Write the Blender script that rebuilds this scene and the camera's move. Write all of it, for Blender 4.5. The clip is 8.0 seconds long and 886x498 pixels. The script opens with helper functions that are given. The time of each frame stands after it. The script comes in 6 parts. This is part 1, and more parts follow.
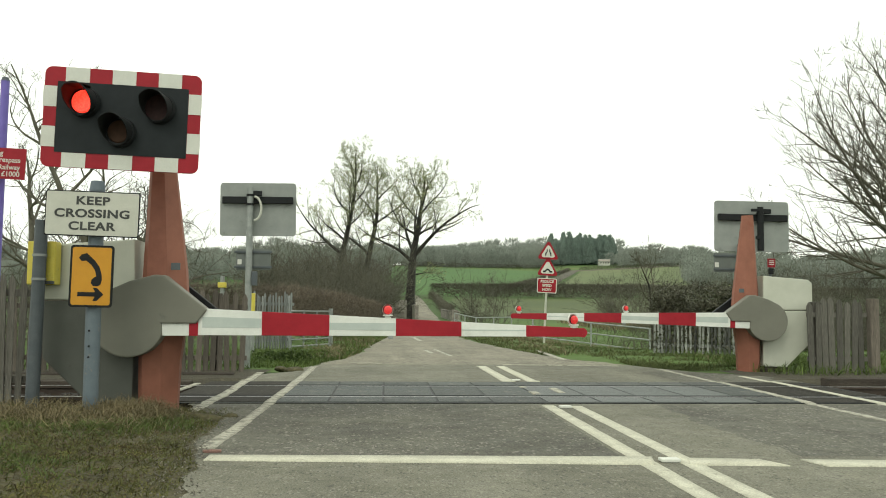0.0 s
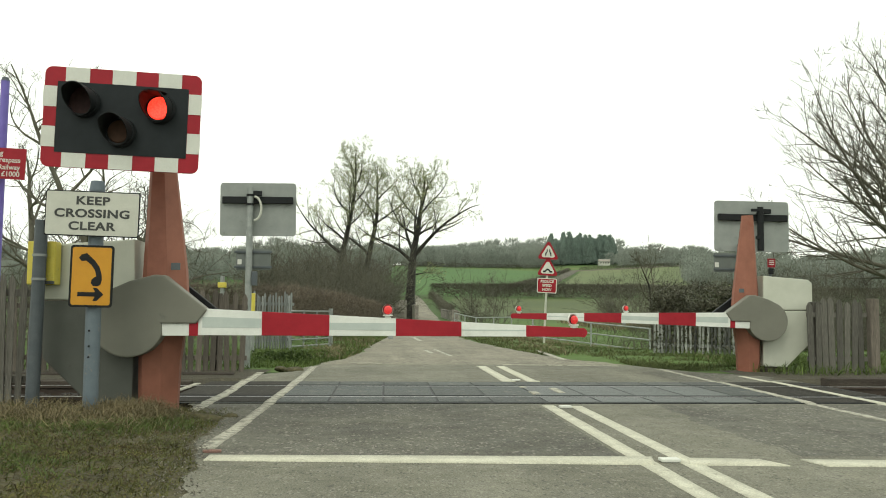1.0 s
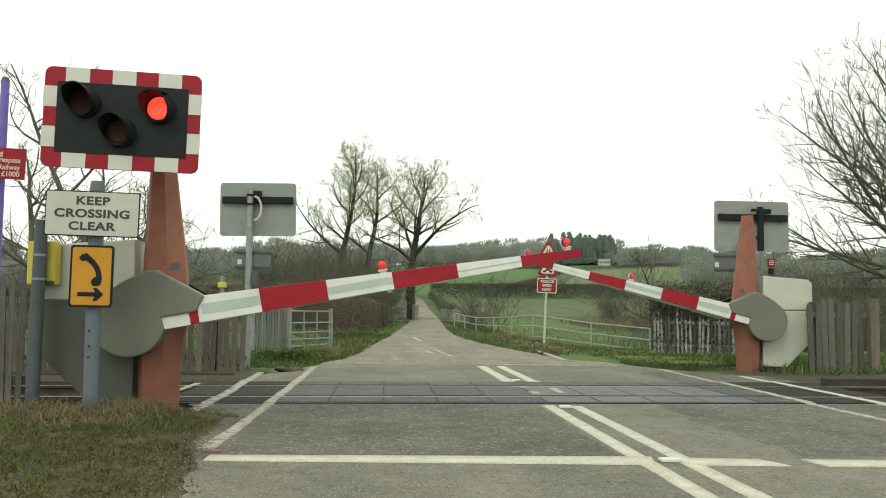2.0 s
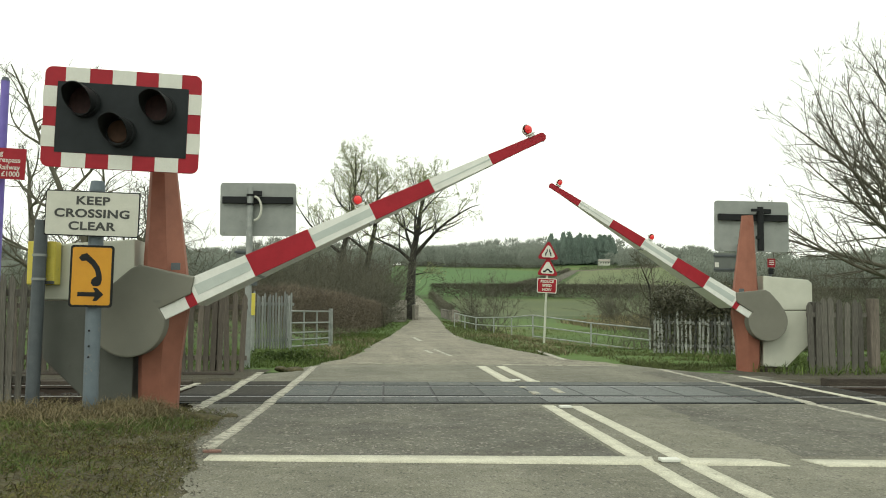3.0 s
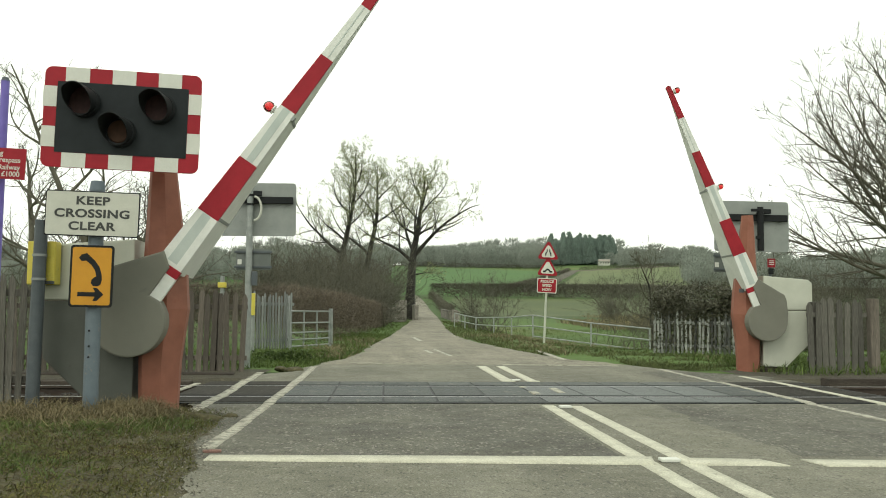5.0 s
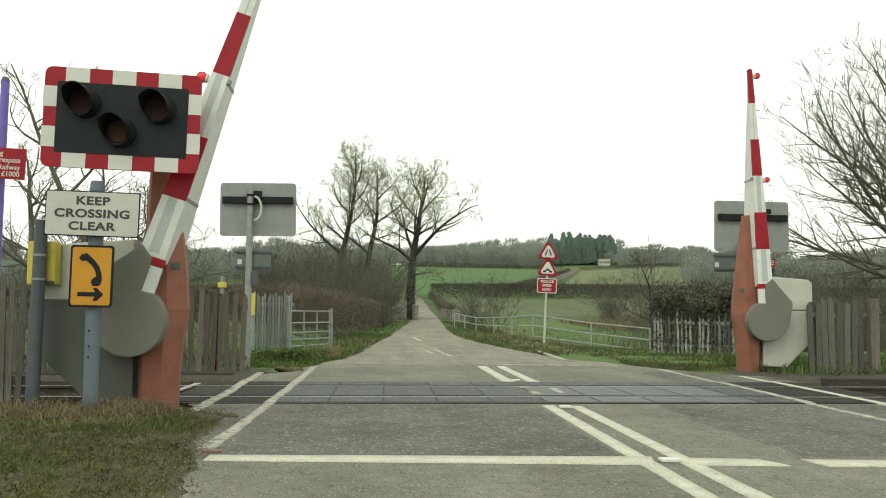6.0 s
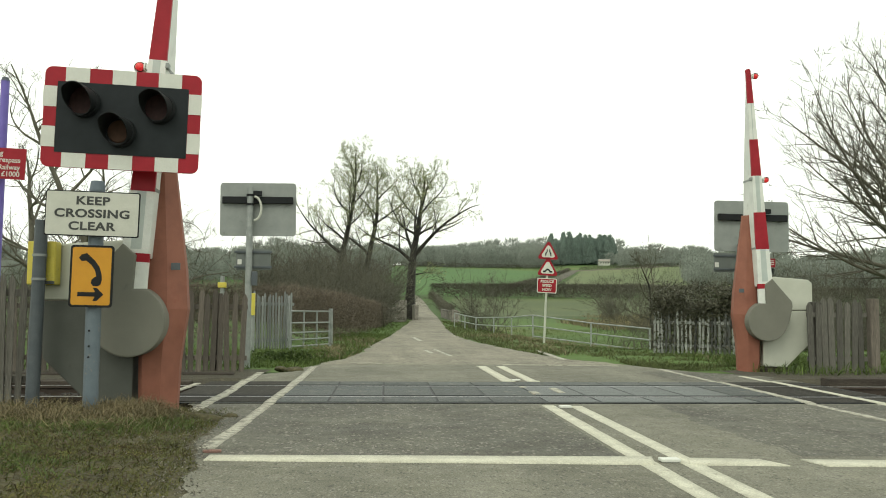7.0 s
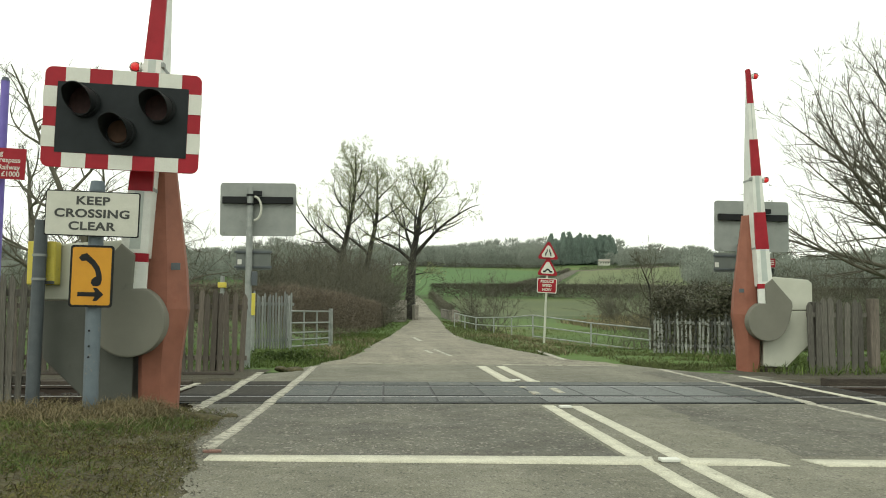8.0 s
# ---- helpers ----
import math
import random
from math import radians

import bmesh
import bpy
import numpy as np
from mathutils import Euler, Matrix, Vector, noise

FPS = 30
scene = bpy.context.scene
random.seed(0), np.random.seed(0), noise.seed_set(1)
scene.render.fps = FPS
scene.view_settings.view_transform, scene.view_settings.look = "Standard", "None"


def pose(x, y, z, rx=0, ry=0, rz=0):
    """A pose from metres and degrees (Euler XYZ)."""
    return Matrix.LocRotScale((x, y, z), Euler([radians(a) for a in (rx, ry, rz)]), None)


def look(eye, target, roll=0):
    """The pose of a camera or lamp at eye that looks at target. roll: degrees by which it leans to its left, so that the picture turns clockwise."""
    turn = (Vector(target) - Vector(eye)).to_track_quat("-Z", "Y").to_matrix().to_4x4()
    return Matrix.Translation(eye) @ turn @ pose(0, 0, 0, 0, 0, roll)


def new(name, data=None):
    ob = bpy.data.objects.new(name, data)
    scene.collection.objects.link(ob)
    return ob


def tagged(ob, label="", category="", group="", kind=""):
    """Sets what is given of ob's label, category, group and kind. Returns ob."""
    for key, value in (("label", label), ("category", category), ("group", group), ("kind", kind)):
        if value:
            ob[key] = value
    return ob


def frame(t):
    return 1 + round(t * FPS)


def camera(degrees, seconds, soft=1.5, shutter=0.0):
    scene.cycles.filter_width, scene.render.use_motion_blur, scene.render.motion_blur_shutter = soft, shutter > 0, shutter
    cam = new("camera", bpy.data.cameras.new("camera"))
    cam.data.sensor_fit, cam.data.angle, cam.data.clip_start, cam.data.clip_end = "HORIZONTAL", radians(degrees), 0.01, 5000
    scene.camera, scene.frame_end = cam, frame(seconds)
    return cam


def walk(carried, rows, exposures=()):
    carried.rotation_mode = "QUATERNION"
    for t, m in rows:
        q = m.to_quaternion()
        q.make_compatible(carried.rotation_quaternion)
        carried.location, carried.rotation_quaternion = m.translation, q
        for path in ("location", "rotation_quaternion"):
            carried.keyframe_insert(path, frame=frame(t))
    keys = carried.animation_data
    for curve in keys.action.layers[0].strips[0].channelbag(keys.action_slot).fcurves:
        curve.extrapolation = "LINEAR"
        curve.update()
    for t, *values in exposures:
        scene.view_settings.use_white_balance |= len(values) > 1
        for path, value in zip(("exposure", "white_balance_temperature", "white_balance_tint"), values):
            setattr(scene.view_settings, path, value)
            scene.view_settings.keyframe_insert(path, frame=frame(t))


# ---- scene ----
# One fixed camera in a waiting car; the road runs along +y.
EYE = (0.0, 0.0, 1.0)
YAW, PITCH = radians(3.6), radians(4.0)
AIM = (math.sin(YAW) * math.cos(PITCH), math.cos(YAW) * math.cos(PITCH), 1.0 + math.sin(PITCH))
cam = camera(52.2, 8.0, soft=1.0)
walk(cam, [(0.0, look(EYE, AIM, 0.4)), (8.0, look(EYE, AIM, 0.4))], exposures=[(0.0, 0.0, 6650, 3.0), (8.0, 0.0, 6650, 3.0)])

# ---- world and sun: bright overcast ----
SUN_EL, SUN_AZ = radians(48), radians(205)
world = bpy.data.worlds.new("sky")
scene.world = world
world.use_nodes = True
wn, wl = world.node_tree.nodes, world.node_tree.links
wn.clear()
sky = wn.new("ShaderNodeTexSky")
sky.sky_type, sky.sun_disc, sky.sun_elevation, sky.sun_rotation = "NISHITA", False, SUN_EL, SUN_AZ
sky.dust_density, sky.ozone_density = 4.0, 1.0
dim = wn.new("ShaderNodeMix")
dim.data_type, dim.blend_type = "RGBA", "MULTIPLY"
dim.inputs["Factor"].default_value = 1.0
dim.inputs[7].default_value = (0.1, 0.1, 0.1, 1)
cloud = wn.new("ShaderNodeMix")
cloud.data_type = "RGBA"
cloud.inputs["Factor"].default_value = 0.9
cloud.inputs[7].default_value = (1.36, 1.38, 1.30, 1)
back = wn.new("ShaderNodeBackground")
back.inputs["Strength"].default_value = 1.0
wout = wn.new("ShaderNodeOutputWorld")
wl.new(sky.outputs[0], dim.inputs[6])
wl.new(dim.outputs[2], cloud.inputs[6])
wl.new(cloud.outputs[2], back.inputs["Color"])
wl.new(back.outputs[0], wout.inputs[0])
sun = new("sun", bpy.data.lights.new("sun", "SUN"))
sun.data.energy, sun.data.angle, sun.data.color = 0.9, radians(25), (1.0, 0.96, 0.9)
sun.matrix_world = look((0, 0, 30), (-math.sin(SUN_AZ) * 20, -math.cos(SUN_AZ) * 20, 30 - 20 * math.tan(SUN_EL)))


# ---- materials ----
def surf(name, c1, c2, scale=8.0, rough=0.7, metal=0.0, bump=0.15, fine=120.0, spots=None, spot_scale=2.0, spot_at=0.6, vary=0.0, spec=0.4, island=0.0, gr=(0.95, 1.05), stretch=(1, 1, 1)):
    """A worn surface: two colours mixed by coarse noise, a fine grain, optional stains and variation from piece to piece."""
    m = bpy.data.materials.new(name)
    m.use_nodes = True
    n, l = m.node_tree.nodes, m.node_tree.links
    b = n["Principled BSDF"]
    b.inputs["Metallic"].default_value = metal
    b.inputs["Specular IOR Level"].default_value = spec
    co = n.new("ShaderNodeTexCoord")
    mp = n.new("ShaderNodeMapping")
    mp.inputs["Scale"].default_value = stretch
    l.new(co.outputs["Object"], mp.inputs["Vector"])
    big = n.new("ShaderNodeTexNoise")
    big.inputs["Scale"].default_value, big.inputs["Detail"].default_value, big.inputs["Roughness"].default_value = scale, 6, 0.65
    l.new(mp.outputs[0], big.inputs["Vector"])
    ramp = n.new("ShaderNodeValToRGB")
    ramp.color_ramp.elements[0].position, ramp.color_ramp.elements[1].position = 0.32, 0.68
    ramp.color_ramp.elements[0].color, ramp.color_ramp.elements[1].color = (*c1, 1), (*c2, 1)
    l.new(big.outputs["Fac"], ramp.inputs["Fac"])
    col = ramp.outputs["Color"]
    grain = n.new("ShaderNodeTexNoise")
    grain.inputs["Scale"].default_value, grain.inputs["Detail"].default_value = fine, 3
    l.new(mp.outputs[0], grain.inputs["Vector"])
    gm = n.new("ShaderNodeMapRange")
    gm.inputs["From Min"].default_value, gm.inputs["From Max"].default_value = 0.3, 0.7
    gm.inputs["To Min"].default_value, gm.inputs["To Max"].default_value = gr
    l.new(grain.outputs["Fac"], gm.inputs["Value"])
    mul = n.new("ShaderNodeMix")
    mul.data_type, mul.blend_type = "RGBA", "MULTIPLY"
    mul.inputs["Factor"].default_value = 1.0
    l.new(col, mul.inputs[6])
    l.new(gm.outputs[0], mul.inputs[7])
    col = mul.outputs[2]
    if spots:
        st = n.new("ShaderNodeTexNoise")
        st.inputs["Scale"].default_value, st.inputs["Detail"].default_value, st.inputs["Roughness"].default_value = spot_scale, 8, 0.7
        l.new(mp.outputs[0], st.inputs["Vector"])
        sr = n.new("ShaderNodeMapRange")
        sr.inputs["From Min"].default_value, sr.inputs["From Max"].default_value = spot_at - 0.04, spot_at + 0.06
        l.new(st.outputs["Fac"], sr.inputs["Value"])
        mx = n.new("ShaderNodeMix")
        mx.data_type = "RGBA"
        mx.inputs[7].default_value = (*spots, 1)
        l.new(sr.outputs[0], mx.inputs["Factor"])
        l.new(col, mx.inputs[6])
        col = mx.outputs[2]
    for amount, node, out in ((vary, "ShaderNodeObjectInfo", "Random"), (island, "ShaderNodeNewGeometry", "Random Per Island")):
        if amount:
            oi = n.new(node)
            mr = n.new("ShaderNodeMapRange")
            mr.inputs["To Min"].default_value, mr.inputs["To Max"].default_value = 1 - amount, 1 + amount
            l.new(oi.outputs[out], mr.inputs["Value"])
            mv = n.new("ShaderNodeMix")
            mv.data_type, mv.blend_type = "RGBA", "MULTIPLY"
            mv.inputs["Factor"].default_value = 1.0
            l.new(col, mv.inputs[6])
            l.new(mr.outputs[0], mv.inputs[7])
            col = mv.outputs[2]
    l.new(col, b.inputs["Base Color"])
    rr = n.new("ShaderNodeMapRange")
    rr.inputs["To Min"].default_value, rr.inputs["To Max"].default_value = max(0.05, rough - 0.15), min(1.0, rough + 0.15)
    l.new(big.outputs["Fac"], rr.inputs["Value"])
    l.new(rr.outputs[0], b.inputs["Roughness"])
    if bump:
        bp = n.new("ShaderNodeBump")
        bp.inputs["Strength"].default_value, bp.inputs["Distance"].default_value = bump, 0.02
        l.new(grain.outputs["Fac"], bp.inputs["Height"])
        l.new(bp.outputs[0], b.inputs["Normal"])
    return m


def glow(name, colour, strength, base=(0.3, 0.02, 0.01)):
    m = bpy.data.materials.new(name)
    m.use_nodes = True
    n, l = m.node_tree.nodes, m.node_tree.links
    b = n["Principled BSDF"]
    b.inputs["Base Color"].default_value = (*base, 1)
    b.inputs["Roughness"].default_value = 0.3
    co = n.new("ShaderNodeTexCoord")
    v = n.new("ShaderNodeTexVoronoi")
    v.inputs["Scale"].default_value = 55
    l.new(co.outputs["Object"], v.inputs["Vector"])
    mr = n.new("ShaderNodeMapRange")
    mr.inputs["From Min"].default_value, mr.inputs["From Max"].default_value = 0.0, 0.7
    mr.inputs["To Min"].default_value, mr.inputs["To Max"].default_value = strength * 1.5, strength * 0.6
    l.new(v.outputs["Distance"], mr.inputs["Value"])
    b.inputs["Emission Color"].default_value = (*colour, 1)
    l.new(mr.outputs[0], b.inputs["Emission Strength"])
    return m


def asphalt(name, dark, light, chip, grain=70.0, chips=0.10, contrast=1.0):
    """Road surfacing: broad patches, wheel tracks drawn out along the road, mottling, and single pale and dark chippings."""
    m = bpy.data.materials.new(name)
    m.use_nodes = True
    n, l = m.node_tree.nodes, m.node_tree.links
    b = n["Principled BSDF"]
    b.inputs["Specular IOR Level"].default_value = 0.35
    co = n.new("ShaderNodeTexCoord")

    def noise_at(scale, detail, stretch=(1, 1, 1)):
        mp = n.new("ShaderNodeMapping")
        mp.inputs["Scale"].default_value = stretch
        l.new(co.outputs["Object"], mp.inputs["Vector"])
        t = n.new("ShaderNodeTexNoise")
        t.inputs["Scale"].default_value, t.inputs["Detail"].default_value, t.inputs["Roughness"].default_value = scale, detail, 0.62
        l.new(mp.outputs[0], t.inputs["Vector"])
        return t.outputs["Fac"]

    def spread(v, lo, hi, a=0.36, c=0.64):
        r = n.new("ShaderNodeMapRange")
        r.inputs["From Min"].default_value, r.inputs["From Max"].default_value = a, c
        r.inputs["To Min"].default_value, r.inputs["To Max"].default_value = lo, hi
        l.new(v, r.inputs["Value"])
        return r.outputs[0]

    def times(a, v):
        x = n.new("ShaderNodeMix")
        x.data_type, x.blend_type = "RGBA", "MULTIPLY"
        x.inputs["Factor"].default_value = 1.0
        l.new(a, x.inputs[6])
        l.new(v, x.inputs[7])
        return x.outputs[2]

    def over(a, fac, colour):
        x = n.new("ShaderNodeMix")
        x.data_type = "RGBA"
        x.inputs[7].default_value = (*colour, 1)
        l.new(fac, x.inputs["Factor"])
        l.new(a, x.inputs[6])
        return x.outputs[2]

    ramp = n.new("ShaderNodeValToRGB")
    ramp.color_ramp.elements[0].position, ramp.color_ramp.elements[1].position = 0.36, 0.64
    ramp.color_ramp.elements[0].color, ramp.color_ramp.elements[1].color = (*dark, 1), (*light, 1)
    l.new(noise_at(0.55, 5), ramp.inputs["Fac"])
    col = ramp.outputs["Color"]
    k = contrast
    col = times(col, spread(noise_at(0.9, 4, (1.6, 0.16, 1)), 1 - 0.20 * k, 1 + 0.16 * k))
    col = times(col, spread(noise_at(7, 4), 1 - 0.16 * k, 1 + 0.16 * k))
    fine = noise_at(grain, 2, (1, 0.5, 1))
    col = times(col, spread(fine, 1 - 0.5 * k, 1 + 0.5 * k, 0.3, 0.7))
    vo = n.new("ShaderNodeTexVoronoi")
    vo.inputs["Scale"].default_value = grain * 0.8
    vm = n.new("ShaderNodeMapping")
    vm.inputs["Scale"].default_value = (1, 0.5, 1)
    l.new(co.outputs["Object"], vm.inputs["Vector"])
    l.new(vm.outputs[0], vo.inputs["Vector"])
    sep = n.new("ShaderNodeSeparateColor")
    l.new(vo.outputs["Color"], sep.inputs[0])
    col = over(col, spread(sep.outputs[0], 0, 0.5, 1 - chips, 1 - chips * 0.6), chip)
    col = over(col, spread(sep.outputs[1], 0, 0.5, 1 - chips, 1 - chips * 0.6), (0.035, 0.034, 0.03))
    l.new(col, b.inputs["Base Color"])
    l.new(spread(noise_at(3, 4), 0.72, 0.95), b.inputs["Roughness"])
    bp = n.new("ShaderNodeBump")
    bp.inputs["Strength"].default_value, bp.inputs["Distance"].default_value = 0.8, 0.015
    l.new(fine, bp.inputs["Height"])
    l.new(bp.outputs[0], b.inputs["Normal"])
    return m


ASPHALT = asphalt("asphalt", (0.130, 0.127, 0.095), (0.176, 0.172, 0.131), (0.28, 0.27, 0.22), 85, 0.08, 0.65)
ASPHALT_FAR = asphalt("lane_asphalt", (0.165, 0.153, 0.114), (0.226, 0.210, 0.160), (0.28, 0.27, 0.22), 24, 0.06, 0.8)
ASPHALT_OLD = asphalt("dark_chippings", (0.080, 0.078, 0.062), (0.128, 0.125, 0.098), (0.30, 0.285, 0.24), 62, 0.10, 0.7)
# Near cabinet's lower casing: a darker grey than the arm heads, with spots.
GREYBASE = surf("dark_grey_fibreglass", (0.068, 0.074, 0.062), (0.094, 0.10, 0.086), 2.0, 0.65, bump=0.04, spots=(0.06, 0.06, 0.05), spot_scale=3, spot_at=0.6)
LINE = surf("road_paint", (0.42, 0.41, 0.32), (0.56, 0.55, 0.44), 5, 0.7, bump=0.4, fine=80, spots=(0.2, 0.19, 0.15), spot_scale=9, spot_at=0.63, gr=(0.8, 1.2))
LINE_WORN = surf("worn_road_paint", (0.32, 0.31, 0.25), (0.47, 0.455, 0.37), 6, 0.8, bump=0.4, fine=80, spots=(0.16, 0.155, 0.125), spot_scale=8, spot_at=0.53, gr=(0.75, 1.25))
RUBBER = surf("crossing_rubber", (0.040, 0.046, 0.043), (0.074, 0.082, 0.076), 2.0, 0.6, spec=0.25, bump=0.5, fine=60, vary=0.18, spots=(0.16, 0.155, 0.13), spot_scale=3.5, spot_at=0.6, gr=(0.6, 1.4))
RAILSTEEL = surf("rail_steel", (0.045, 0.036, 0.029), (0.085, 0.066, 0.052), 5, 0.7, metal=0.3)
RAILHEAD = surf("rail_head", (0.35, 0.34, 0.33), (0.5, 0.49, 0.47), 5, 0.35, metal=0.9)
TIMBER = surf("old_dark_timber", (0.026, 0.022, 0.018), (0.075, 0.064, 0.052), 5, 0.85, bump=0.5, vary=0.25, gr=(0.65, 1.35), stretch=(0.1, 1, 1), spec=0.15)
BALLAST = surf("ballast_stone", (0.030, 0.027, 0.024), (0.08, 0.072, 0.062), 9, 0.95, bump=0.6, island=0.4, gr=(0.6, 1.4))
EARTH = surf("verge_earth", (0.048, 0.043, 0.022), (0.084, 0.075, 0.036), 1.5, 0.95, bump=0.8, fine=30, spots=(0.095, 0.085, 0.055), spot_scale=6, spot_at=0.62, gr=(0.6, 1.4))
CESS = surf("dark_cess_soil", (0.034, 0.030, 0.020), (0.062, 0.056, 0.034), 1.5, 0.95, bump=0.8, fine=30, spots=(0.095, 0.085, 0.06), spot_scale=6, spot_at=0.64, gr=(0.6, 1.4))
ORANGE = surf("faded_orange_paint", (0.208, 0.078, 0.049), (0.282, 0.113, 0.073), 3.0, 0.65, bump=0.1, spots=(0.22, 0.075, 0.045), spot_scale=2.2, spot_at=0.6)
GREYGRP = surf("grey_fibreglass", (0.138, 0.138, 0.110), (0.172, 0.172, 0.138), 2.0, 0.6, bump=0.03, spots=(0.12, 0.125, 0.104), spot_scale=4, spot_at=0.66)
WHITEGRP = surf("off_white_fibreglass", (0.44, 0.455, 0.375), (0.51, 0.525, 0.44), 2.0, 0.55, bump=0.03, spots=(0.42, 0.43, 0.36), spot_scale=5, spot_at=0.67)
BOOMWHITE = surf("boom_white", (0.60, 0.62, 0.57), (0.72, 0.74, 0.69), 4, 0.45, bump=0.03, spots=(0.54, 0.56, 0.50), spot_scale=3, spot_at=0.66)
BOOMGREY = surf("boom_grey_band", (0.40, 0.45, 0.42), (0.47, 0.52, 0.48), 4, 0.4, bump=0.02)
RED = surf("reflective_red", (0.26, 0.009, 0.018), (0.325, 0.014, 0.025), 6, 0.45, bump=0.02, spec=0.25)
WHITE = surf("reflective_white", (0.56, 0.57, 0.51), (0.62, 0.63, 0.57), 3, 0.45, bump=0.02)
BLACK = surf("matt_black", (0.008, 0.0095, 0.010), (0.016, 0.018, 0.019), 5, 0.6, bump=0.05, spec=0.2)
BOARDBLACK = surf("board_black", (0.010, 0.0135, 0.015), (0.018, 0.023, 0.025), 4, 0.55, bump=0.04, spec=0.2)
SIGNWHITE = surf("sign_white", (0.45, 0.46, 0.395), (0.52, 0.525, 0.455), 5, 0.5, bump=0.03, spots=(0.45, 0.45, 0.385), spot_scale=4, spot_at=0.67)
AMBERPLATE = surf("sign_amber", (0.47, 0.22, 0.012), (0.54, 0.265, 0.018), 5, 0.45, bump=0.02)
YELLOW = surf("yellow_paint", (0.52, 0.44, 0.06), (0.62, 0.53, 0.10), 5, 0.55, bump=0.05, spots=(0.3, 0.27, 0.08), spot_scale=8, spot_at=0.63)
GALV = surf("galvanised_steel", (0.21, 0.23, 0.22), (0.33, 0.35, 0.33), 7, 0.55, metal=0.35, bump=0.05)
BLUEPOLE = surf("blue_grey_pole_paint", (0.095, 0.125, 0.145), (0.13, 0.16, 0.178), 6, 0.5, bump=0.04, spots=(0.22, 0.2, 0.16), spot_scale=10, spot_at=0.64)
DARKPOLE = surf("dark_grey_pole", (0.060, 0.073, 0.080), (0.092, 0.106, 0.114), 6, 0.55, metal=0.1, bump=0.04)
PURPLE = surf("violet_pole_paint", (0.13, 0.10, 0.38), (0.17, 0.14, 0.46), 6, 0.5, bump=0.03)
ALUBACK = surf("grey_board_back", (0.22, 0.24, 0.225), (0.27, 0.29, 0.27), 4, 0.55, bump=0.05, spots=(0.18, 0.195, 0.18), spot_scale=3, spot_at=0.62)
DULLBACK = surf("dull_grey_sign_back", (0.105, 0.12, 0.11), (0.14, 0.155, 0.142), 4, 0.6, bump=0.04)
PALE = surf("weathered_paling", (0.080, 0.076, 0.063), (0.145, 0.14, 0.118), 6, 0.9, bump=0.5, vary=0.3, spots=(0.085, 0.075, 0.06), spot_scale=5, spot_at=0.6, gr=(0.7, 1.3), stretch=(1, 1, 0.07))
PALEDARK = surf("dark_paling", (0.068, 0.058, 0.046), (0.135, 0.118, 0.096), 6, 0.9, bump=0.5, vary=0.35, spots=(0.26, 0.26, 0.25), spot_scale=5, spot_at=0.68, gr=(0.7, 1.3), stretch=(1, 1, 0.07))
PALESILVER = surf("silvery_paling", (0.16, 0.17, 0.165), (0.29, 0.305, 0.295), 6, 0.9, bump=0.4, vary=0.3, gr=(0.7, 1.3), stretch=(1, 1, 0.07))
STONE = surf("parapet_stone", (0.18, 0.165, 0.14), (0.32, 0.30, 0.26), 2.5, 0.9, bump=0.6, vary=0.2, fine=20, gr=(0.6, 1.4))
LENSOFF = surf("unlit_red_lens", (0.018, 0.010, 0.010), (0.032, 0.017, 0.016), 20, 0.6, bump=0.02, spec=0.08)
LENSAMBER = surf("unlit_amber_lens", (0.045, 0.026, 0.018), (0.065, 0.036, 0.024), 20, 0.6, bump=0.02, spec=0.08)
LIT = glow("lit_red_lens", (1.0, 0.035, 0.02), 2.6)
BOOMLIT = glow("boom_lamp_lens", (1.0, 0.03, 0.05), 0.45)


# ---- building helpers ----
def part(name, bm, material, parent, label=""):
    me = bpy.data.meshes.new(name)
    bm.to_mesh(me)
    bm.free()
    me.materials.append(material)
    ob = new(name, me)
    ob.parent = parent
    return tagged(ob, label)


def thing(name, m, label, category, group="", kind=""):
    ob = new(name)
    ob.matrix_world = m
    return tagged(ob, label, category, group, kind)


def box(bm, sx, sy, sz, cx=0, cy=0, cz=0, bevel=0.0, m=None):
    r = bmesh.ops.create_cube(bm, size=1.0)
    t = Matrix.Translation((cx, cy, cz)) @ Matrix.Diagonal((sx, sy, sz, 1))
    bmesh.ops.transform(bm, matrix=(m @ t) if m else t, verts=r["verts"])
    if bevel:
        es = list({e for v in r["verts"] for e in v.link_edges})
        bmesh.ops.bevel(bm, geom=es, offset=bevel, segments=2, affect="EDGES", profile=0.6)
    return bm


def cyl(bm, a, b, r1, r2=None, n=14, caps=True):
    a, b = Vector(a), Vector(b)
    q = (b - a).to_track_quat("Z", "Y").to_matrix().to_4x4()
    bmesh.ops.create_cone(bm, cap_ends=caps, segments=n, radius1=r1, radius2=r1 if r2 is None else r2, depth=(b - a).length,
                          matrix=Matrix.Translation((a + b) / 2) @ q)
    return bm


def slab(bm, outline, y0, y1, bevel=0.0):
    """A prism over an outline in x and z, from y0 to y1."""
    f = [bm.verts.new((x, y0, z)) for x, z in outline]
    b = [bm.verts.new((x, y1, z)) for x, z in outline]
    faces = [bm.faces.new(f), bm.faces.new(b[::-1])]
    k = len(outline)
    for i in range(k):
        faces.append(bm.faces.new((f[(i + 1) % k], f[i], b[i], b[(i + 1) % k])))
    bmesh.ops.recalc_face_normals(bm, faces=faces)
    if bevel:
        es = [e for e in faces[0].edges] + [e for e in faces[1].edges]
        bmesh.ops.bevel(bm, geom=es, offset=bevel, segments=2, affect="EDGES", profile=0.6)
    return bm


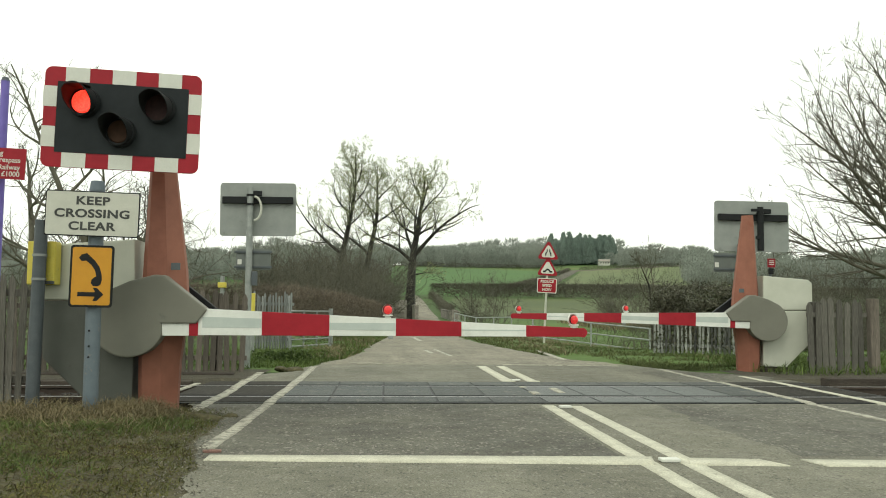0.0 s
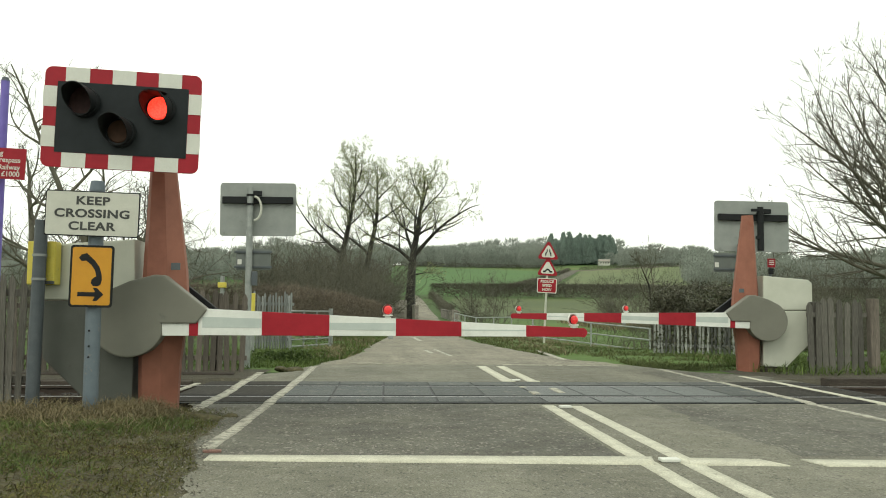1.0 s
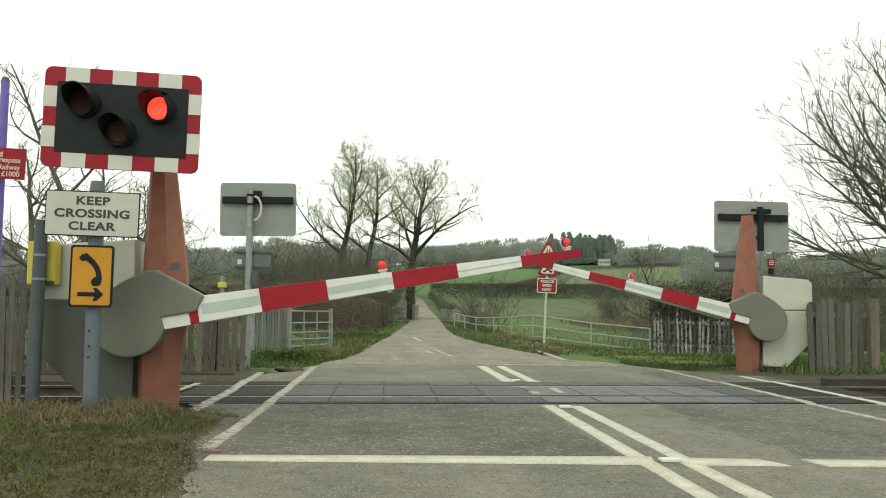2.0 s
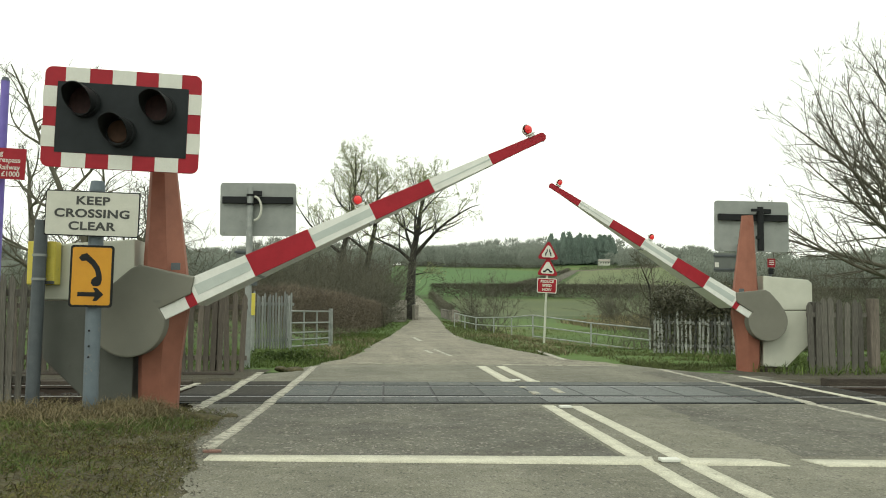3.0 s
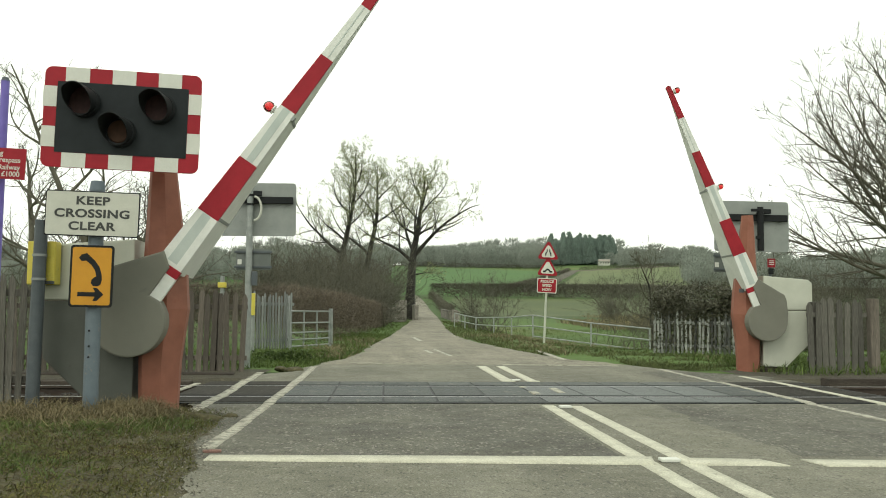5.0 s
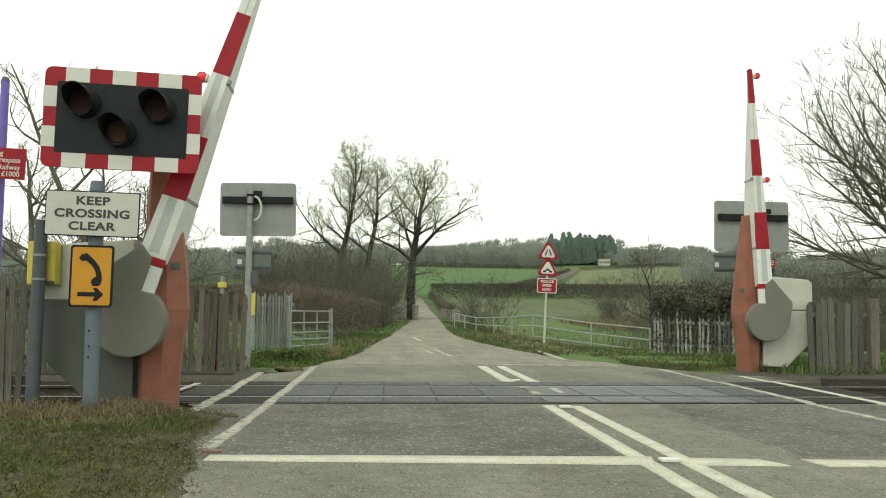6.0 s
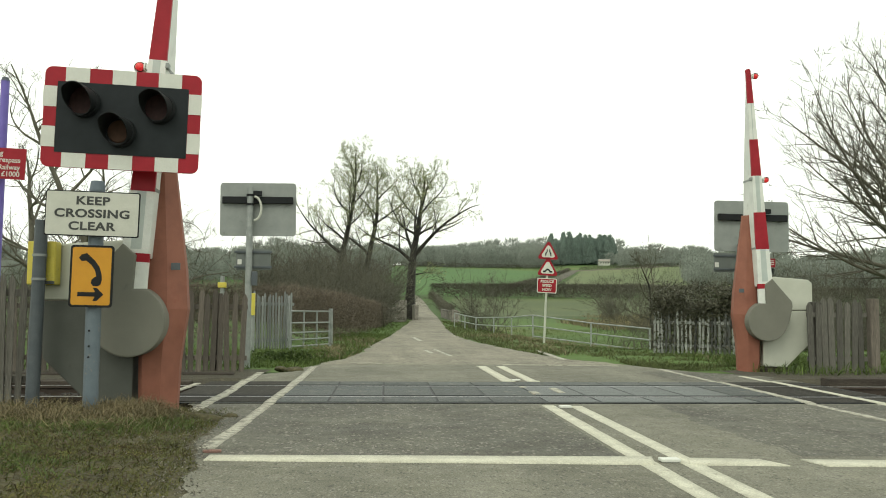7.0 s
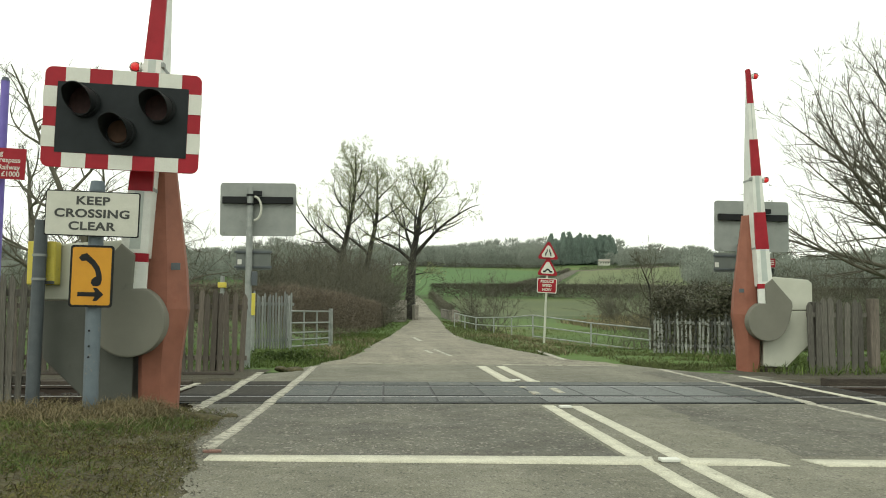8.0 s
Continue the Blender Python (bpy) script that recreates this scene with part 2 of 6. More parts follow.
def rounded(w, h, r, cx=0.0, cz=0.0, n=6):
    pts = []
    for sx, sz, a0 in ((1, 1, 0), (-1, 1, 90), (-1, -1, 180), (1, -1, 270)):
        for i in range(n + 1):
            a = radians(a0 + 90 * i / n)
            pts.append((cx + sx * (w / 2 - r) + r * math.cos(a), cz + sz * (h / 2 - r) + r * math.sin(a)))
    return pts


def arc(cx, cz, r, a0, a1, n):
    return [(cx + r * math.cos(radians(a0 + (a1 - a0) * i / n)), cz + r * math.sin(radians(a0 + (a1 - a0) * i / n))) for i in range(n + 1)]


def lettering(name, body, size, x, y, z, material, parent, depth=0.002, align="CENTER", bold=0.012, gap=1.0):
    """Raised characters that face -y, on one line."""
    cu = bpy.data.curves.new(name, "FONT")
    cu.body, cu.size, cu.align_x, cu.align_y, cu.extrude = body, size, align, "CENTER", depth / 2
    cu.offset, cu.space_character = size * bold, gap
    tmp = bpy.data.objects.new(name, cu)
    scene.collection.objects.link(tmp)
    me = bpy.data.meshes.new_from_object(tmp)
    bpy.data.objects.remove(tmp)
    me.transform(pose(x, y, z, 90))
    me.materials.clear()
    me.materials.append(material)
    ob = new(name, me)
    ob.parent = parent
    return ob


def mesh_from(name, verts, faces, material, smooth=False):
    """A mesh from number arrays; faces all have the same count of corners."""
    verts, faces = np.asarray(verts, np.float32), np.asarray(faces, np.int32)
    me = bpy.data.meshes.new(name)
    me.vertices.add(len(verts))
    me.vertices.foreach_set("co", verts.ravel())
    k = faces.shape[1]
    me.loops.add(faces.size)
    me.loops.foreach_set("vertex_index", faces.ravel())
    me.polygons.add(len(faces))
    me.polygons.foreach_set("loop_start", np.arange(0, faces.size, k, dtype=np.int32))
    me.polygons.foreach_set("loop_total", np.full(len(faces), k, np.int32))
    if smooth:
        me.polygons.foreach_set("use_smooth", np.ones(len(faces), bool))
    me.update(calc_edges=True)
    me.materials.append(material)
    return me


# ---- ground: one sheet to the horizon ----
RISE_Y = (-400, 60, 113, 150, 226, 330, 450, 700, 1000, 1500, 2600)
RISE_Z = (0, 0, 0.3, 0.7, 3.4, 10.5, 21, 37, 50, 62, 70)


def ground_z(x, y):
    x, y = np.asarray(x, float), np.asarray(y, float)
    z = np.interp(y, RISE_Y, RISE_Z)
    far = np.clip((y - 180) / 300, 0, 1)
    z = z + far * (3.5 * np.sin(x * 0.011 + 0.6) + 2.0 * np.sin(x * 0.023 + y * 0.006))
    z = z + np.clip((np.abs(x) - 150) / 500, 0, 1) * np.clip((y - 60) / 200, 0, 1) * 6
    dip = np.clip((x - 5.2) / 4.5, 0, 1) * np.clip((y - 24) / 8, 0, 1) * np.clip((120 - y) / 60, 0, 1)
    return z - 0.82 * dip


# centre and half width of the road along y
ROAD_Y = (-40, 6.0, 6.9, 16.2, 17.6, 19.5, 23, 28, 33, 38, 48, 63, 90, 113, 150, 190, 226, 260)
ROAD_L = (-1.2, -1.2, -1.5, -1.5, -1.25, -0.85, -0.59, -0.35, -0.10, 0.19, 0.62, 1.29, 2.6, 3.75, 5.2, 6.1, 6.6, 4.5)
ROAD_R = (5.2, 5.2, 5.2, 5.1, 4.7, 3.95, 3.6, 3.25, 3.0, 3.0, 3.4, 4.1, 5.5, 6.6, 8.0, 8.8, 9.2, 7.2)


def road_edges(y):
    return np.interp(y, ROAD_Y, ROAD_L), np.interp(y, ROAD_Y, ROAD_R)


def field_material():
    """Grass and ploughland in broad patches, with a fine tufted grain."""
    m = surf("field_grass", (0.036, 0.077, 0.013), (0.055, 0.108, 0.018), 0.06, 0.95, bump=0.5, gr=(0.75, 1.25), fine=3.0, spots=(0.085, 0.095, 0.035), spot_scale=0.018, spot_at=0.57)
    n, l = m.node_tree.nodes, m.node_tree.links
    b = n["Principled BSDF"]
    col = b.inputs["Base Color"].links[0].from_socket
    co = n.new("ShaderNodeTexCoord")
    vo = n.new("ShaderNodeTexVoronoi")
    vo.inputs["Scale"].default_value = 0.0065
    l.new(co.outputs["Object"], vo.inputs["Vector"])
    ramp = n.new("ShaderNodeValToRGB")
    ramp.color_ramp.interpolation = "CONSTANT"
    ramp.color_ramp.elements[0].color = (0.80, 0.80, 0.60, 1)
    ramp.color_ramp.elements[1].position, ramp.color_ramp.elements[1].color = 0.42, (0.95, 1.15, 0.70, 1)
    third = ramp.color_ramp.elements.new(0.7)
    third.color = (1.35, 1.22, 0.95, 1)
    sep = n.new("ShaderNodeSeparateColor")
    l.new(vo.outputs["Color"], sep.inputs[0])
    l.new(sep.outputs[0], ramp.inputs["Fac"])
    mx = n.new("ShaderNodeMix")
    mx.data_type, mx.blend_type = "RGBA", "MULTIPLY"
    mx.inputs["Factor"].default_value = 1.0
    l.new(col, mx.inputs[6])
    l.new(ramp.outputs["Color"], mx.inputs[7])
    l.new(mx.outputs[2], b.inputs["Base Color"])
    return m


FIELD = field_material()
xs = np.unique(np.concatenate([np.arange(-16, 20, 0.5), np.arange(-60, 60, 4), np.arange(-400, 401, 12.5), np.linspace(-1600, 1600, 81)]))
ys = np.unique(np.concatenate([np.arange(-6, 40, 0.5), np.arange(40, 260, 5), np.arange(260, 800, 12.5), np.linspace(-400, 2600, 76)]))
gx, gy = np.meshgrid(xs, ys)
gz = ground_z(gx, gy) - 0.06
el, er = road_edges(gy)
off = np.maximum(el - gx, gx - er)
rough = np.vectorize(lambda a, b: noise.noise((a * 0.8, b * 0.8, 0.3)))(np.clip(gx, -60, 60), np.clip(gy, -60, 60))
gz = np.where((gy > 9.7) & (gy < 13.6) & (np.abs(gx) < 60), -0.32, gz)
lift = np.clip((off - 0.2) / 1.2, 0, 1) * np.clip((40 - np.abs(gy)) / 8, 0, 1) * np.where((gy > 9.6) & (gy < 16.4) | (gx < 0) & (gy < 9.7), 0.0, 1.0)
gz = gz + lift * (0.07 + 0.06 * rough)
idx = np.arange(gx.size).reshape(gx.shape)
quads = np.stack([idx[:-1, :-1], idx[:-1, 1:], idx[1:, 1:], idx[1:, :-1]], -1).reshape(-1, 4)
ground = new("ground", mesh_from("ground", np.stack([gx, gy, gz], -1).reshape(-1, 3), quads, FIELD, True))
tagged(ground, "green fields rising to a low hill beyond the crossing", "ground", kind="structure")


def parcel(name, corners, lift, c1, c2, label, grain=0.12):
    """A field laid over the ground between four corners."""
    a, b, c, d = (np.array(p, float) for p in corners)
    u, w = np.meshgrid(np.linspace(0, 1, 33), np.linspace(0, 1, 33))
    p = (a * ((1 - u) * (1 - w))[..., None] + b * (u * (1 - w))[..., None] + c * (u * w)[..., None] + d * ((1 - u) * w)[..., None])
    z = ground_z(p[..., 0], p[..., 1]) - 0.06 + lift
    rim = np.ones_like(z)
    rim[1:-1, 1:-1] = 0
    z = z - rim * (lift + 0.3)
    i = np.arange(33 * 33).reshape(33, 33)
    q = np.stack([i[:-1, :-1], i[:-1, 1:], i[1:, 1:], i[1:, :-1]], -1).reshape(-1, 4)
    mat = surf(name + "_ground", c1, c2, grain, 0.95, bump=0.5, gr=(0.8, 1.2), fine=2.0)
    return tagged(new(name, mesh_from(name, np.concatenate([p, z[..., None]], -1).reshape(-1, 3), q, mat, True)), label, "field", kind="structure")


parcel("pasture", ((-140, 250), (27, 240), (92, 442), (-90, 452)), 0.25, (0.046, 0.108, 0.022), (0.062, 0.132, 0.03), "bright green pasture on the slope", 0.03)
parcel("upper_field", ((44, 262), (190, 262), (200, 530), (96, 446)), 0.25, (0.085, 0.118, 0.04), (0.125, 0.15, 0.062), "pale green field beyond the hedge", 0.03)
parcel("meadow", ((11, 126), (120, 140), (135, 240), (14, 234)), 0.12, (0.055, 0.078, 0.024), (0.085, 0.105, 0.036), "olive green meadow below the hedge", 0.05)
parcel("farm_track", ((38, 262), (43, 262), (96, 446), (91, 446)), 0.30, (0.075, 0.07, 0.05), (0.10, 0.092, 0.068), "brown ploughed strip between two fields", 0.2)
parcel("farm_track", ((88, 444), (97, 440), (190, 528), (180, 536)), 0.30, (0.085, 0.075, 0.052), (0.12, 0.105, 0.075), "brown ploughed strip between two fields", 0.2)


# ---- road ----
def strip(name, rows, lift, material, parent=None):
    """A ribbon of ground from rows of (left x, right x, y)."""
    v, f = [], []
    k = 9
    for a, b, y in rows:
        for i in range(k):
            x = a + (b - a) * i / (k - 1)
            v.append((x, y, float(ground_z(x, y)) + lift))
    for j in range(len(rows) - 1):
        for i in range(k - 1):
            f.append((j * k + i, j * k + i + 1, j * k + k + i + 1, j * k + k + i))
    ob = new(name, mesh_from(name, v, f, material))
    ob.parent = parent
    return ob


def worn_edge(y):
    return 0.13 * noise.noise((y * 1.7, 0.4, 2.0)) + 0.04 * noise.noise((y * 6.0, 3.4, 1.0))


def kerbless_edge(y):
    """The broken left-hand edge of the near road."""
    return float(np.interp(y, (-40, 5.8, 6.8), (-1.14, -1.14, -1.40))) + worn_edge(y) - 0.42 * max(0, y - 8.5)


near_rows = [(kerbless_edge(y), 5.25, y) for y in np.arange(-40, 6.55, 0.15)]
road = tagged(strip("road", near_rows, 0.0, ASPHALT), "worn grey asphalt road with white lines over the crossing", "road", kind="structure")
old_rows = [(kerbless_edge(y) - 0.1 * max(0, y - 8.3), 1.66, y) for y in np.arange(6.3, 9.95, 0.15)]
strip("asphalt_strip", [(1.66, 2.95 + worn_edge(y), y) for y in np.arange(6.3, 9.95, 0.15)], 0.001, ASPHALT, road)
strip("asphalt_strip", [(2.95 + worn_edge(y), 5.6 + 0.5 * max(0, y - 8.6), y) for y in np.arange(6.3, 9.95, 0.15)], 0.001, ASPHALT_OLD, road)
strip("asphalt_strip", old_rows, 0.001, ASPHALT_OLD, road)
mid_rows = [(-2.1, 6.2, 9.9), (-2.1, 6.2, 14.2), (-2.0, 6.0, 14.6), (-1.5, 5.4, 15.4)] + [(-1.45, 5.05, 16.4), (-1.2, 4.75, 17.4)]
strip("asphalt_strip", mid_rows, -0.004, ASPHALT, road)
strip("asphalt_strip", [(4.4 + worn_edge(y), 6.15 - 0.75 * max(0, y - 14.4), y) for y in np.arange(13.1, 15.6, 0.15)], 0.0, ASPHALT_OLD, road)
lane_rows = []
for y in np.concatenate([np.arange(17.4, 60, 0.5), np.arange(60, 262, 3)]):
    a, b = road_edges(y)
    lane_rows.append((float(a) + worn_edge(y) * 1.5, float(b) + worn_edge(y + 50) * 1.5, float(y)))
strip("asphalt_strip", lane_rows, -0.002, ASPHALT_FAR, road)


def marking(name, pts_l, pts_r, material, z=None):
    """A painted line between two edges given as (x, y), with ragged borders."""
    v, f = [], []
    n = 90
    z = {"stop_line": 0.008}.get(name, 0.004) if z is None else z
    for i in range(n + 1):
        s = i / n * (len(pts_l) - 1)
        j = min(int(s), len(pts_l) - 2)
        for side, pts in ((0, pts_l), (1, pts_r)):
            p = Vector(pts[j]).lerp(Vector(pts[j + 1]), s - j)
            w = (0.012 if material is LINE_WORN else 0.005) * (noise.noise((p.x * 3 + side * 9, p.y * 2.6, 0.5)) + 0.25 * noise.noise((p.x * 5 + side * 9, p.y * 5, 1.5)))
            top = float(ground_z(p.x, p.y)) + z + (0.013 if 9.95 < p.y < 13.15 else 0.0)
            v += [(p.x + w, p.y + w, top), (p.x + w, p.y + w, top - 0.012)]
    for i in range(n):
        a = 4 * i
        f += [(a, a + 2, a + 6, a + 4), (a, a + 4, a + 5, a + 1), (a + 2, a + 3, a + 7, a + 6)]
    f += [(0, 1, 3, 2), (4 * n, 4 * n + 2, 4 * n + 3, 4 * n + 1)]
    ob = new(name, mesh_from(name, v, f, material))
    ob.parent = road
    return ob


marking("stop_line", [(-1.20, 6.20), (1.80, 5.97)], [(-1.20, 6.42), (1.86, 6.28)], LINE)
marking("stop_line", [(2.02, 5.95), (2.68, 5.90)], [(2.10, 6.22), (2.58, 6.16)], LINE)
marking("stop_line", [(2.93, 5.88), (3.9, 5.80)], [(2.86, 6.14), (3.9, 6.06)], LINE)
for a, b, y0, y1 in ((1.70, 1.83, 9.78, 2.0), (1.99, 2.12, 9.72, 2.0), (1.71, 1.88, 16.95, 13.0), (2.08, 2.23, 16.95, 13.0)):
    marking("centre_line", [(a, y0), (a, y1)], [(b, y0), (b, y1)], LINE)
marking("centre_line", [(1.80, 11.0), (1.80, 11.35)], [(1.90, 11.0), (1.90, 11.35)], LINE_WORN)
marking("centre_line", [(2.14, 11.2), (2.16, 11.9)], [(2.24, 11.2), (2.25, 11.9)], LINE_WORN)
marking("centre_line", [(1.80, 12.0), (1.80, 12.18)], [(1.88, 12.0), (1.88, 12.18)], LINE_WORN)
marking("edge_line", [(-1.35, 6.75), (-1.31, 8.2), (-1.29, 12.0), (-1.34, 16.6)], [(-1.22, 6.75), (-1.20, 8.2), (-1.18, 12.0), (-1.22, 16.6)], LINE_WORN)
marking("edge_line", [(-1.99, 8.75), (-1.95, 11.0), (-2.08, 15.0)], [(-1.86, 8.75), (-1.83, 11.0), (-1.96, 15.0)], LINE_WORN)
marking("edge_line", [(4.70, 7.0), (4.73, 10.0), (4.90, 16.2)], [(4.80, 7.0), (4.83, 10.0), (5.0, 16.2)], LINE_WORN)
marking("edge_line", [(5.52, 8.6), (5.56, 10.6), (5.70, 14.4)], [(5.61, 8.6), (5.66, 10.6), (5.80, 14.4)], LINE)
marking("edge_line", [(-2.62, 10.2), (-2.58, 12.6)], [(-2.53, 10.2), (-2.50, 12.6)], LINE_WORN)
marking("junction_line", [(-0.70, 17.72), (-0.1, 17.7)], [(-0.70, 17.85), (-0.1, 17.83)], LINE_WORN)
marking("junction_line", [(2.2, 17.4), (4.45, 17.08)], [(2.2, 17.5), (4.45, 17.18)], LINE_WORN)
marking("edge_line", [(3.75, 19.3), (4.0, 24.0)], [(3.9, 19.3), (4.12, 24.0)], LINE_WORN)
marking("lane_arrow", [(1.45, 20.8), (1.25, 24.6)], [(1.55, 20.8), (1.35, 24.6)], LINE_WORN)
marking("lane_arrow", [(1.0, 24.0), (1.05, 22.2)], [(1.1, 24.0), (1.2, 22.2)], LINE_WORN)
marking("lane_arrow", [(1.1, 31.5), (1.0, 36.0)], [(1.3, 31.5), (1.2, 36.0)], LINE_WORN)
for x, y in ((1.92, 13.3), (1.91, 9.55), (1.93, 6.1)):
    stud = part("road_stud", box(bmesh.new(), 0.13, 0.10, 0.022, 0, 0, 0.008, 0.006), WHITE, road, "white reflecting road stud")
    stud.location = (x, y, 0.006)

# ---- barriers ----
BAND = (1.27, 1.925, 2.58, 3.235, 3.89, 4.47)


def top_v(s):
    return 0.099 - 0.0455 * (s - 1.27)


def boom_section(bm, s0, s1, y0, y1, cut=0.0):
    """A length of the tapering boom, from s0 to s1 out from the pivot."""
    z0 = -0.134
    return slab(bm, [(s0, z0 + cut), (s1, z0 + cut), (s1, top_v(s1) - cut), (s0, top_v(s0) - cut)], y0, y1, 0.004)


def make_barrier(m, near):
    """Mast, machine cabinet and boom; the boom points along +x and turns about y at the pivot."""
    b = thing("level_crossing_barrier", m, "orange masted railway barrier with grey cabinet and red and white boom", "barrier", "barriers of the crossing")
    # mast: a faceted, tapering pillar, widest at a third of its height
    bm = bmesh.new()
    rings = []
    for z, x0, x1, d in ((-0.08, -0.21, 0.15, 0.17), (0.50, -0.22, 0.17, 0.20), (1.02, -0.21, 0.235, 0.22), (1.40, -0.20, 0.21, 0.20), (2.80, -0.155, 0.03, 0.10)):
        c = (x0 + x1) / 2
        w = (x1 - x0) / 2
        rings.append([bm.verts.new((c + px * w, 0.30 + py * d, z)) for px, py in ((-1, -0.5), (-0.7, -1), (0.25, -1), (1, -0.2), (1, 0.4), (0.3, 1), (-0.7, 1), (-1, 0.5))])
    for r0, r1 in zip(rings, rings[1:]):
        for i in range(8):
            bm.faces.new((r0[i], r0[(i + 1) % 8], r1[(i + 1) % 8], r1[i]))
    bm.faces.new(rings[-1])
    bm.faces.new(rings[0][::-1])
    for v in bm.verts:
        v.co.x += 0.26
    part("mast", bm, ORANGE, b, "faded orange faceted mast")
    part("plate", box(bmesh.new(), 0.09, 0.012, 0.07, 0.40, 0.088, 1.44, 0.003), DARKPOLE, b)
    # cabinet
    lower = [(-0.90, 1.09), (0.0, 1.09), (0.0, 0.10), (-0.42, 0.09), (-0.87, 0.53)]
    upper = [(-0.90, 1.10), (-0.90, 1.58), (-0.83, 1.645), (-0.02, 1.71), (0.0, 1.10)]
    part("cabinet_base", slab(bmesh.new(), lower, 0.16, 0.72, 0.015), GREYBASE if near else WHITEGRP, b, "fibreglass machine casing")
    part("cabinet_cover", slab(bmesh.new(), upper, 0.15, 0.73, 0.02), WHITEGRP, b, "off-white fibreglass machine cover")
    part("plinth", box(bmesh.new(), 0.5, 0.5, 0.16, -0.2, 0.42, 0.0, 0.01), TIMBER, b, "dark base block")
    # boom, turning as one
    boom = new("boom")
    boom.parent = b
    boom.location = (0, 0, 0.90)
    head = arc(0, 0, 0.35, 118, 337, 30) + [(0.315, -0.022), (0.64, -0.022), (0.745, 0.115), (0.33, 0.445), (0.24, 0.45), (0.0, 0.385)]
    part("arm_head", slab(bmesh.new(), head, -0.10, 0.12, 0.018), GREYGRP, boom, "grey fibreglass arm head with round hub")
    part("white_band", boom_section(bmesh.new(), 0.66, BAND[0], -0.07, -0.02), BOOMWHITE, boom, "white boom section")
    part("white_band", slab(bmesh.new(), [(0.30, -0.14), (0.575, -0.14), (0.575, -0.015), (0.30, -0.015)], -0.075, -0.02, 0.004), BOOMWHITE, boom, "short white root section")
    part("red_band", slab(bmesh.new(), [(0.575, -0.14), (0.66, -0.14), (0.66, -0.01), (0.575, -0.01)], -0.076, -0.02, 0.003), RED, boom, "narrow red root band")
    for i in range(5):
        d = 0.07 - 0.006 * i
        red = i % 2 == 0
        end = BAND[i + 1]
        part("red_band" if red else "white_band", boom_section(bmesh.new(), BAND[i], end, -d, -d + 0.045), RED if red else BOOMWHITE, boom, "red boom band" if red else "white boom band")
        if not red:
            part("grey_stripe", slab(bmesh.new(), [(BAND[i] + 0.004, -0.075), (end - 0.004, -0.08), (end - 0.004, top_v(end) - 0.045), (BAND[i] + 0.004, top_v(BAND[i]) - 0.075)], -d - 0.003, -d + 0.01), BOOMGREY, boom)
    part("grey_stripe", slab(bmesh.new(), [(0.70, -0.06), (BAND[0] - 0.004, -0.06), (BAND[0] - 0.004, 0.03), (0.70, 0.045)], -0.073, -0.06), BOOMGREY, boom)
    tip = arc(4.47, -0.092, 0.048, -90, 90, 10)
    part("tip", slab(bmesh.new(), tip, -0.046, 0.0, 0.004), RED, boom, "rounded red boom tip")
    for s, turn in ((2.50, 6 if near else 28), (4.38, 28)):
        zt = top_v(s)
        lamp = new("boom_lamp")
        lamp.parent = boom
        lamp.location, lamp.rotation_euler = (s, -0.035, zt), (0, 0, radians(turn))
        bm = box(bmesh.new(), 0.06, 0.05, 0.018, 0, 0, 0.006, 0.003)
        cyl(bm, (0, 0, 0), (0, 0, 0.03), 0.022, 0.026, 12)
        cyl(bm, (0, 0, 0.022), (0, 0, 0.034), 0.050, 0.050, 20)
        part("stem", bm, BOOMWHITE, lamp, "white lamp stem and collar")
        bm = bmesh.new()
        bmesh.ops.create_uvsphere(bm, u_segments=20, v_segments=12, radius=0.042, matrix=Matrix.Translation((0, -0.006, 0.080)) @ Matrix.Diagonal((1, 0.8, 1.05, 1)))
        part("lamp_lens", bm, BOOMLIT, lamp, "red domed boom lamp lens")
        bm = bmesh.new()
        cyl(bm, (0, 0.002, 0.080), (0, 0.012, 0.080), 0.047, 0.047, 24)
        part("rim", bm, BLACK, lamp, "thin black rim")
        bm = bmesh.new()
        bmesh.ops.create_uvsphere(bm, u_segments=20, v_segments=12, radius=0.058, matrix=Matrix.Translation((0, 0.006, 0.082)) @ Matrix.Diagonal((1, 1.15, 1, 1)))
        bmesh.ops.bisect_plane(bm, geom=bm.verts[:] + bm.edges[:] + bm.faces[:], plane_co=(0, 0.008, 0.082), plane_no=(0, -1, 0), clear_outer=True)
        part("hood", bm, BOOMWHITE, lamp, "domed lamp back")
    # box of the boom: deep at the root, closing on the front face towards the tip, in three lengths with joints between
    def back(s):
        return float(np.interp(s, (0.62, 1.3, 2.6, 4.3), (0.72, 0.58, 0.36, 0.0)))
    for s0, s1 in ((0.62, 1.29), (1.30, 2.52), (2.53, 4.28)):
        bm = bmesh.new()
        rows = []
        for s in (s0, s1):
            rows.append([bm.verts.new((s, e, z)) for e, z in ((-0.024, -0.131), (back(s), -0.131), (back(s), top_v(s) - 0.035), (-0.024, top_v(s) - 0.012))])
        for i in range(4):
            bm.faces.new((rows[0][i], rows[0][(i + 1) % 4], rows[1][(i + 1) % 4], rows[1][i]))
        bm.faces.new(rows[0][::-1])
        bm.faces.new(rows[1])
        bmesh.ops.recalc_face_normals(bm, faces=bm.faces[:])
        bmesh.ops.bevel(bm, geom=bm.edges[:], offset=0.004, segments=2, affect="EDGES", profile=0.6)
        part("boom_box", bm, BOOMWHITE, boom, "plain white underside and back of the boom")
